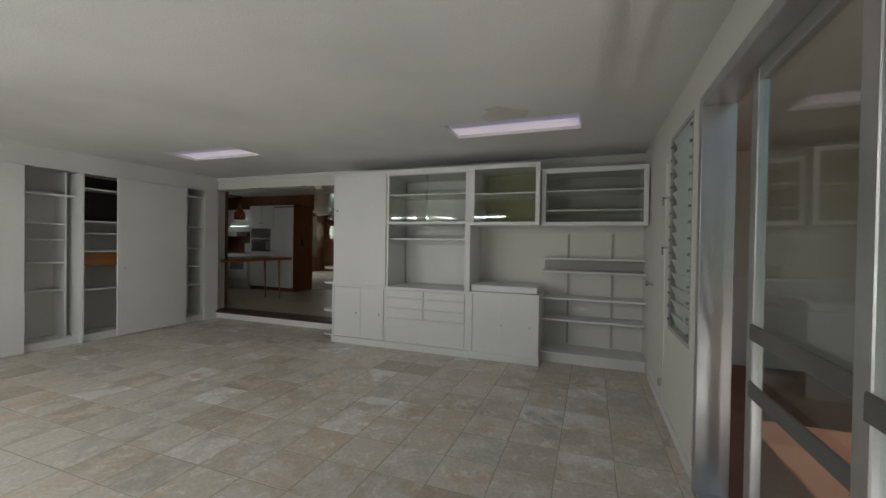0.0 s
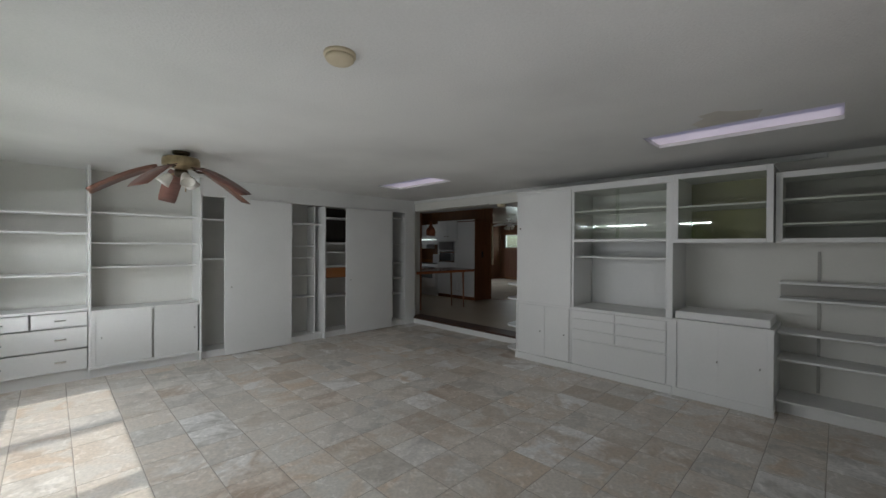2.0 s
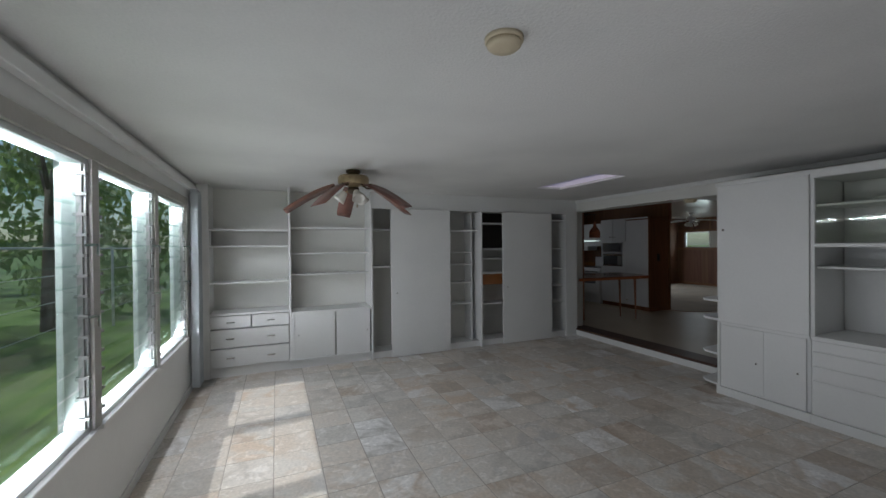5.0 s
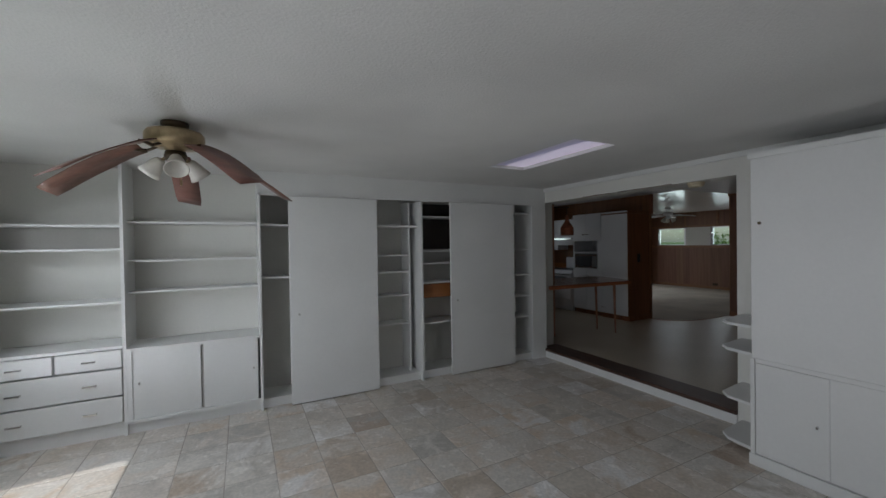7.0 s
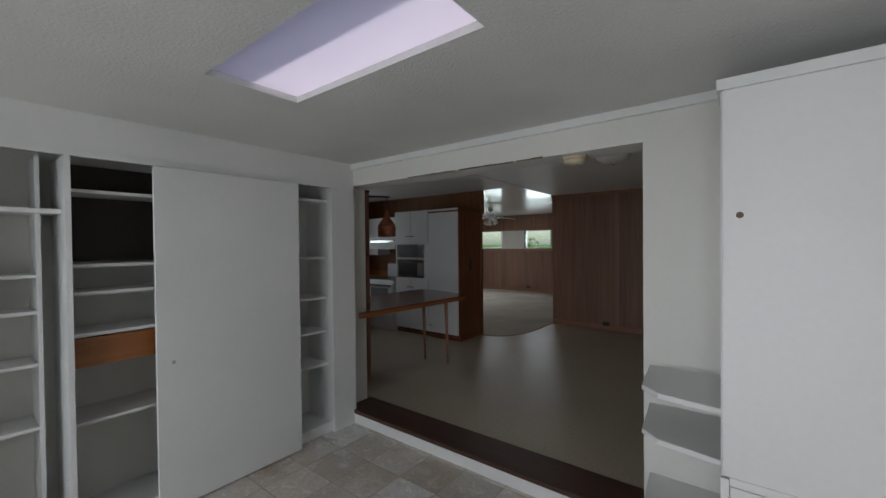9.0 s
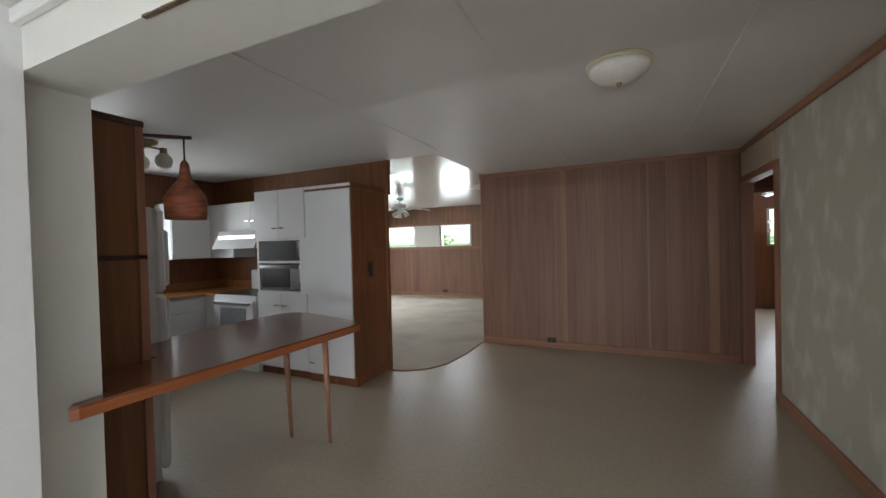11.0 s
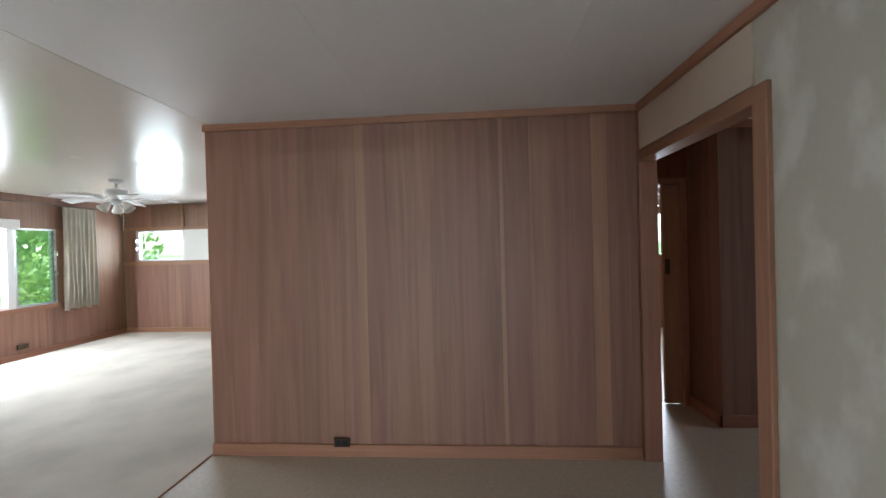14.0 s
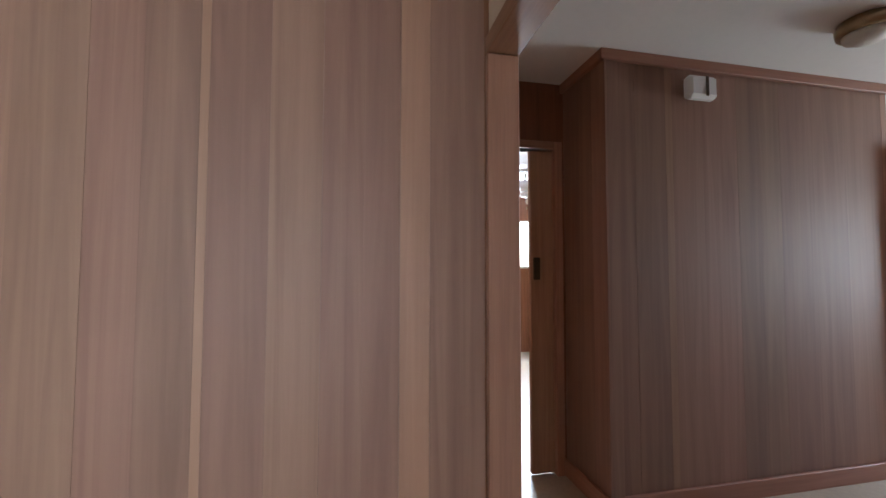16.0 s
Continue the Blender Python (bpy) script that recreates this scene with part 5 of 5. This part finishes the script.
wall_x("wall_hall_west", 9.1, 9.2, -3.0, YR - 0.12, F, H2, PLY, "brown board wall along the hall")
# out of view; the opening is assumed, to let light into the hall
wall_y("wall_hall_south", -3.1, -3.0, 9.1, 14.7, F, H2, PLY, "unseen brown end wall of hall and bedroom with an added light opening", [(9.5, 10.6, 0.9, 2.1)])
wall_x("wall_bedroom_side", 10.9, 11.0, -3.0, -0.9, F, H2, PLY, "brown bedroom side wall")
hd = thing("door_4", (10.8, -0.3, F), "brown wooden door frame at the end of the hall", "doorway", kind="structure")
part("jamb", boxes((10.78, 10.9, -0.10, -0.02, F, 2.2), bevel=0.003), TRIMZ, hd)
ch = thing("door_chime", (10.8, 1.455, 2.4), "white plastic door chime box high on the hall wall", "door chime")
part("box", boxes((10.74, 10.806, 1.36, 1.55, 2.345, 2.475), bevel=0.02), ENAMEL, ch)
part("slot", boxes((10.735, 10.742, 1.43, 1.45, 2.355, 2.465), bevel=0.003), BRONZE, ch)
hl = thing("hall_lamp", (10.33, 0.95, H2), "small brass and frosted glass ceiling lamp in the hall", "ceiling lamp")
part("base", lathe([(0.105, 0), (0.115, -0.03), (0.11, -0.06), (0.095, -0.065)], 24, (10.33, 0.95, H2)), BRASS, hl)
part("dome", lathe([(0.092, -0.065), (0.085, -0.085), (0.05, -0.105), (0.015, -0.11)], 24, (10.33, 0.95, H2)), FROST, hl)
setting("roof", boxes((XW - 0.15, 3.6, -1.6, 11.4, 2.9, 2.98), (4.35, 15.4, -1.6, 11.4, 2.9, 2.98), (3.6, 4.35, -1.6, -0.2, 2.9, 2.98), (3.6, 4.35, 1.2, 3.55, 2.9, 2.98), (3.6, 4.35, 4.95, 11.4, 2.9, 2.98), (9.0, 15.4, -3.4, -1.6, 2.9, 2.98)), OUTWALL, "grey flat roof with eaves over the house", "roof")
setting("eave", boxes((-0.98, XW - 0.16, -0.9, 11.4, 2.40, 2.46), (-1.0, -0.98, -0.9, 11.4, 2.38, 2.56)), OUTWALL, "pale painted eave above the louvre windows", "eave")
setting("roof_edge", boxes((XW - 0.14, 14.9, 10.86, 10.9, H2, 2.9), (14.86, 14.9, -3.1, 10.86, H2, 2.9), (XW - 0.14, XW - 0.1, -0.9, 10.86, H1 + 0.1, 2.9), (9.0, 14.9, -3.2, -3.11, H1 + 0.1, 2.9)), OUTWALL, "grey siding under the eaves", "wall")


# ---- garden seen through the windows ----
def leaf_cloud(bm, rng, cx, cy, cz, rx, ry, rz, n, size):
    for _ in range(n):
        while True:
            p = Vector((rng.uniform(-1, 1), rng.uniform(-1, 1), rng.uniform(-1, 1)))
            if 0.25 < p.length < 1:
                break
        p = Vector((cx + p.x * rx, cy + p.y * ry, max(cz + p.z * rz, -0.1)))
        q = Euler((rng.uniform(0, 6), rng.uniform(0, 6), rng.uniform(0, 6))).to_matrix()
        s = size * rng.uniform(0.6, 1.3)
        bm.faces.new([bm.verts.new(p + q @ Vector(v)) for v in ((-s, 0, 0), (0, -s * 0.45, 0.1 * s), (s, 0, 0), (0, s * 0.45, 0.1 * s))])


def tree(at, height, crown, seed, n=2600):
    rng = random.Random(seed)
    t = thing("tree", (at[0], at[1], -0.12), "garden tree with a slender trunk and loose green crown", "tree", "garden trees")
    bm = bmesh.new()
    x, y = at
    top = Vector((x + rng.uniform(-0.4, 0.4), y + rng.uniform(-0.4, 0.4), height * 0.6))
    rod(bm, (x, y, -0.12), top, 0.14, 0.07, 9)
    lobes = []
    for k in range(6):
        a = rng.uniform(0, 6.28)
        e = top + Vector((math.cos(a) * crown * 0.7, math.sin(a) * crown * 0.7, rng.uniform(0.1, 0.4) * height))
        rod(bm, top - Vector((0, 0, rng.uniform(0, 0.8))), e, 0.05, 0.015, 6)
        lobes.append(e)
    part("trunk", bm, BARK, t)
    bl = bmesh.new()
    for e in lobes:
        leaf_cloud(bl, rng, e.x, e.y, e.z, crown * 0.55, crown * 0.55, crown * 0.4, n // 6, 0.13)
    part("crown", bl, LEAF, t)


def shrub(at, r, h, seed, n=900):
    rng = random.Random(seed)
    bm = bmesh.new()
    for k in range(5):
        leaf_cloud(bm, rng, at[0] + rng.uniform(-r, r) * 0.6, at[1] + rng.uniform(-r, r) * 0.6, h * rng.uniform(0.3, 0.6), r * 0.6, r * 0.6, h * 0.5, n // 5, 0.1)
    whole("shrub", bm, LEAF, "leafy green garden shrub on the lawn", "shrub", "garden shrubs")


for k, (x, y, h, c) in enumerate(((-11.0, 2.0, 6.0, 1.9), (-10.5, 7.0, 5.5, 1.8), (-9.0, 9.5, 7, 2.4), (-9, 4.5, 6.5, 2.2), (-4.2, 11.5, 5.0, 1.7), (11.0, 15.5, 5.0, 2.0), (14.5, 15.0, 5.5, 2.0), (7.0, 15.5, 5.0, 2.0), (19.5, 9.0, 5.0, 2.0), (20.0, 2.0, 5.0, 2.0))):
    tree((x, y), h, c, 30 + k)
for k, (x, y) in enumerate(((-4.6, 3.6), (-5.2, 5.4), (-4.8, 8.0), (-5.5, 9.8), (-6.2, 7.2), (-6.0, 0.5), (-7.4, 11.8), (-3.8, 13.0), (11.5, 13.2), (13.2, 13.6), (9.8, 13.5), (15.2, 13.0), (18.0, 7.6), (18.2, 10.4))):
    shrub((x, y), 1.1, 1.5 if x < 5 else 1.9, 60 + k)
fence = thing("fence", (-3.1, 5.6, -0.12), "white metal garden fence with slim posts and rails", "fence")
for k in range(8):
    y = -1.0 + 2.1 * k
    part("post", lathe([(0.028, -0.12), (0.028, 1.68), (0.02, 1.70), (0.004, 1.71)], 10, (-3.1, y, 0)), ENAMEL, fence)
for z, r in ((1.66, 0.02), (1.2, 0.006), (0.75, 0.006), (0.3, 0.006)):
    bm = bmesh.new()
    rod(bm, (-3.1, -1.0, z), (-3.1, 13.7, z), r)
    part("rail", bm, ENAMEL, fence)
rng = random.Random(3)
bm = bmesh.new()
for k in range(26):
    leaf_cloud(bm, rng, -15 + rng.uniform(-1, 1), -14 + k * 1.5, 3.4, 1.8, 1.4, 3.6, 520, 0.24)
for k in range(24):
    leaf_cloud(bm, rng, -10 + k * 1.5, 21 + rng.uniform(-1, 1), 3.2, 1.4, 1.8, 3.4, 420, 0.24)
whole("hedge", bm, LEAF, "tall leafy green hedge along the garden edge", "hedge", kind="stuff")

# ---- slate floor tiles ----
fl = setting("floor_slate", boxes((XW - 0.1, XB, YC - 0.1, YB + 0.1, -0.004, -0.002)), GROUT, "square beige and brown slate tiles with thin grout", "floor")
T = 0.335
meshes = []
rng = random.Random(11)
for v in range(8):
    h = T / 2 - 0.003
    bm = bmesh.new()
    lo = [bm.verts.new((sx * h + rng.uniform(-0.0015, 0.0015), sy * h + rng.uniform(-0.0015, 0.0015), -0.003)) for sx, sy in ((-1, -1), (1, -1), (1, 1), (-1, 1))]
    mid = [bm.verts.new((p.co.x, p.co.y, -0.0015)) for p in lo]
    hi = [bm.verts.new((p.co.x * 0.975, p.co.y * 0.975, rng.uniform(-0.0006, 0.0006))) for p in lo]
    for a, b in ((lo, mid), (mid, hi)):
        for k in range(4):
            bm.faces.new((a[k], a[(k + 1) % 4], b[(k + 1) % 4], b[k]))
    bm.faces.new(hi)
    meshes.append(mesh_of("tile", bm, SLATE))
nx0, ny0 = int((XW - 2.36) / T) - 1, int((YC - 0.64) / T) - 1
for j in range(ny0, ny0 + 23):
    for i in range(nx0, nx0 + 20):
        x0, x1, y0, y1 = 2.36 + i * T, 2.36 + (i + 1) * T, 0.64 + j * T, 0.64 + (j + 1) * T
        x0, x1, y0, y1 = max(x0, XW - 0.02), min(x1, XB), max(y0, YC - 0.02), min(y1, YA + 0.1)
        if x1 - x0 < 0.03 or y1 - y0 < 0.03:
            continue
        full = x1 - x0 > T - 0.001 and y1 - y0 > T - 0.001
        o = piece("tile", meshes[rng.randrange(8)], fl, ((x0 + x1) / 2, (y0 + y1) / 2, 0), ((x1 - x0) / T, (y1 - y0) / T, 1))
        if full:
            o.rotation_euler = (0, 0, math.pi / 2 * rng.randrange(4))

# sky light through the openings, and light thrown in from the sunny ground outside
for a, b in WIN:
    window_light("window_light", XW - 0.115, (a + b) / 2, 2.085, (0.62, 0, -1), b - a - 0.1, 0.05, 30)
    window_light("window_light", XW - 0.105, (a + b) / 2, 0.70, (1, 0, -0.06), b - a - 0.1, 0.05, 23)
window_light("window_light", 11.9, YL + 0.02, 2.035, (0, -0.7, -1), 1.65, 0.06, 40)
for a, b, c_, d_ in LW:
    window_light("window_light", XL + 0.14, (a + b) / 2, 1.8, (-1, 0, -0.1), b - a, 0.55, 8)
window_light("window_light", 7.2, YK + 0.14, 1.68, (0, -1, -0.1), 1.0, 0.75, 7)
# added lamp at the assumed hall opening, lights the hall boards from the right
window_light("window_light", 10.05, -3.12, 1.5, (0, 1, 0), 1.1, 1.1, 11)
window_light("window_light", 14.72, 1.05, 1.75, (-1, 0, -0.1), 0.9, 0.7, 20)
window_light("window_light", 0.45, YC - 0.2, 0.06, (0, 1, 0.35), 1.5, 0.08, 36)
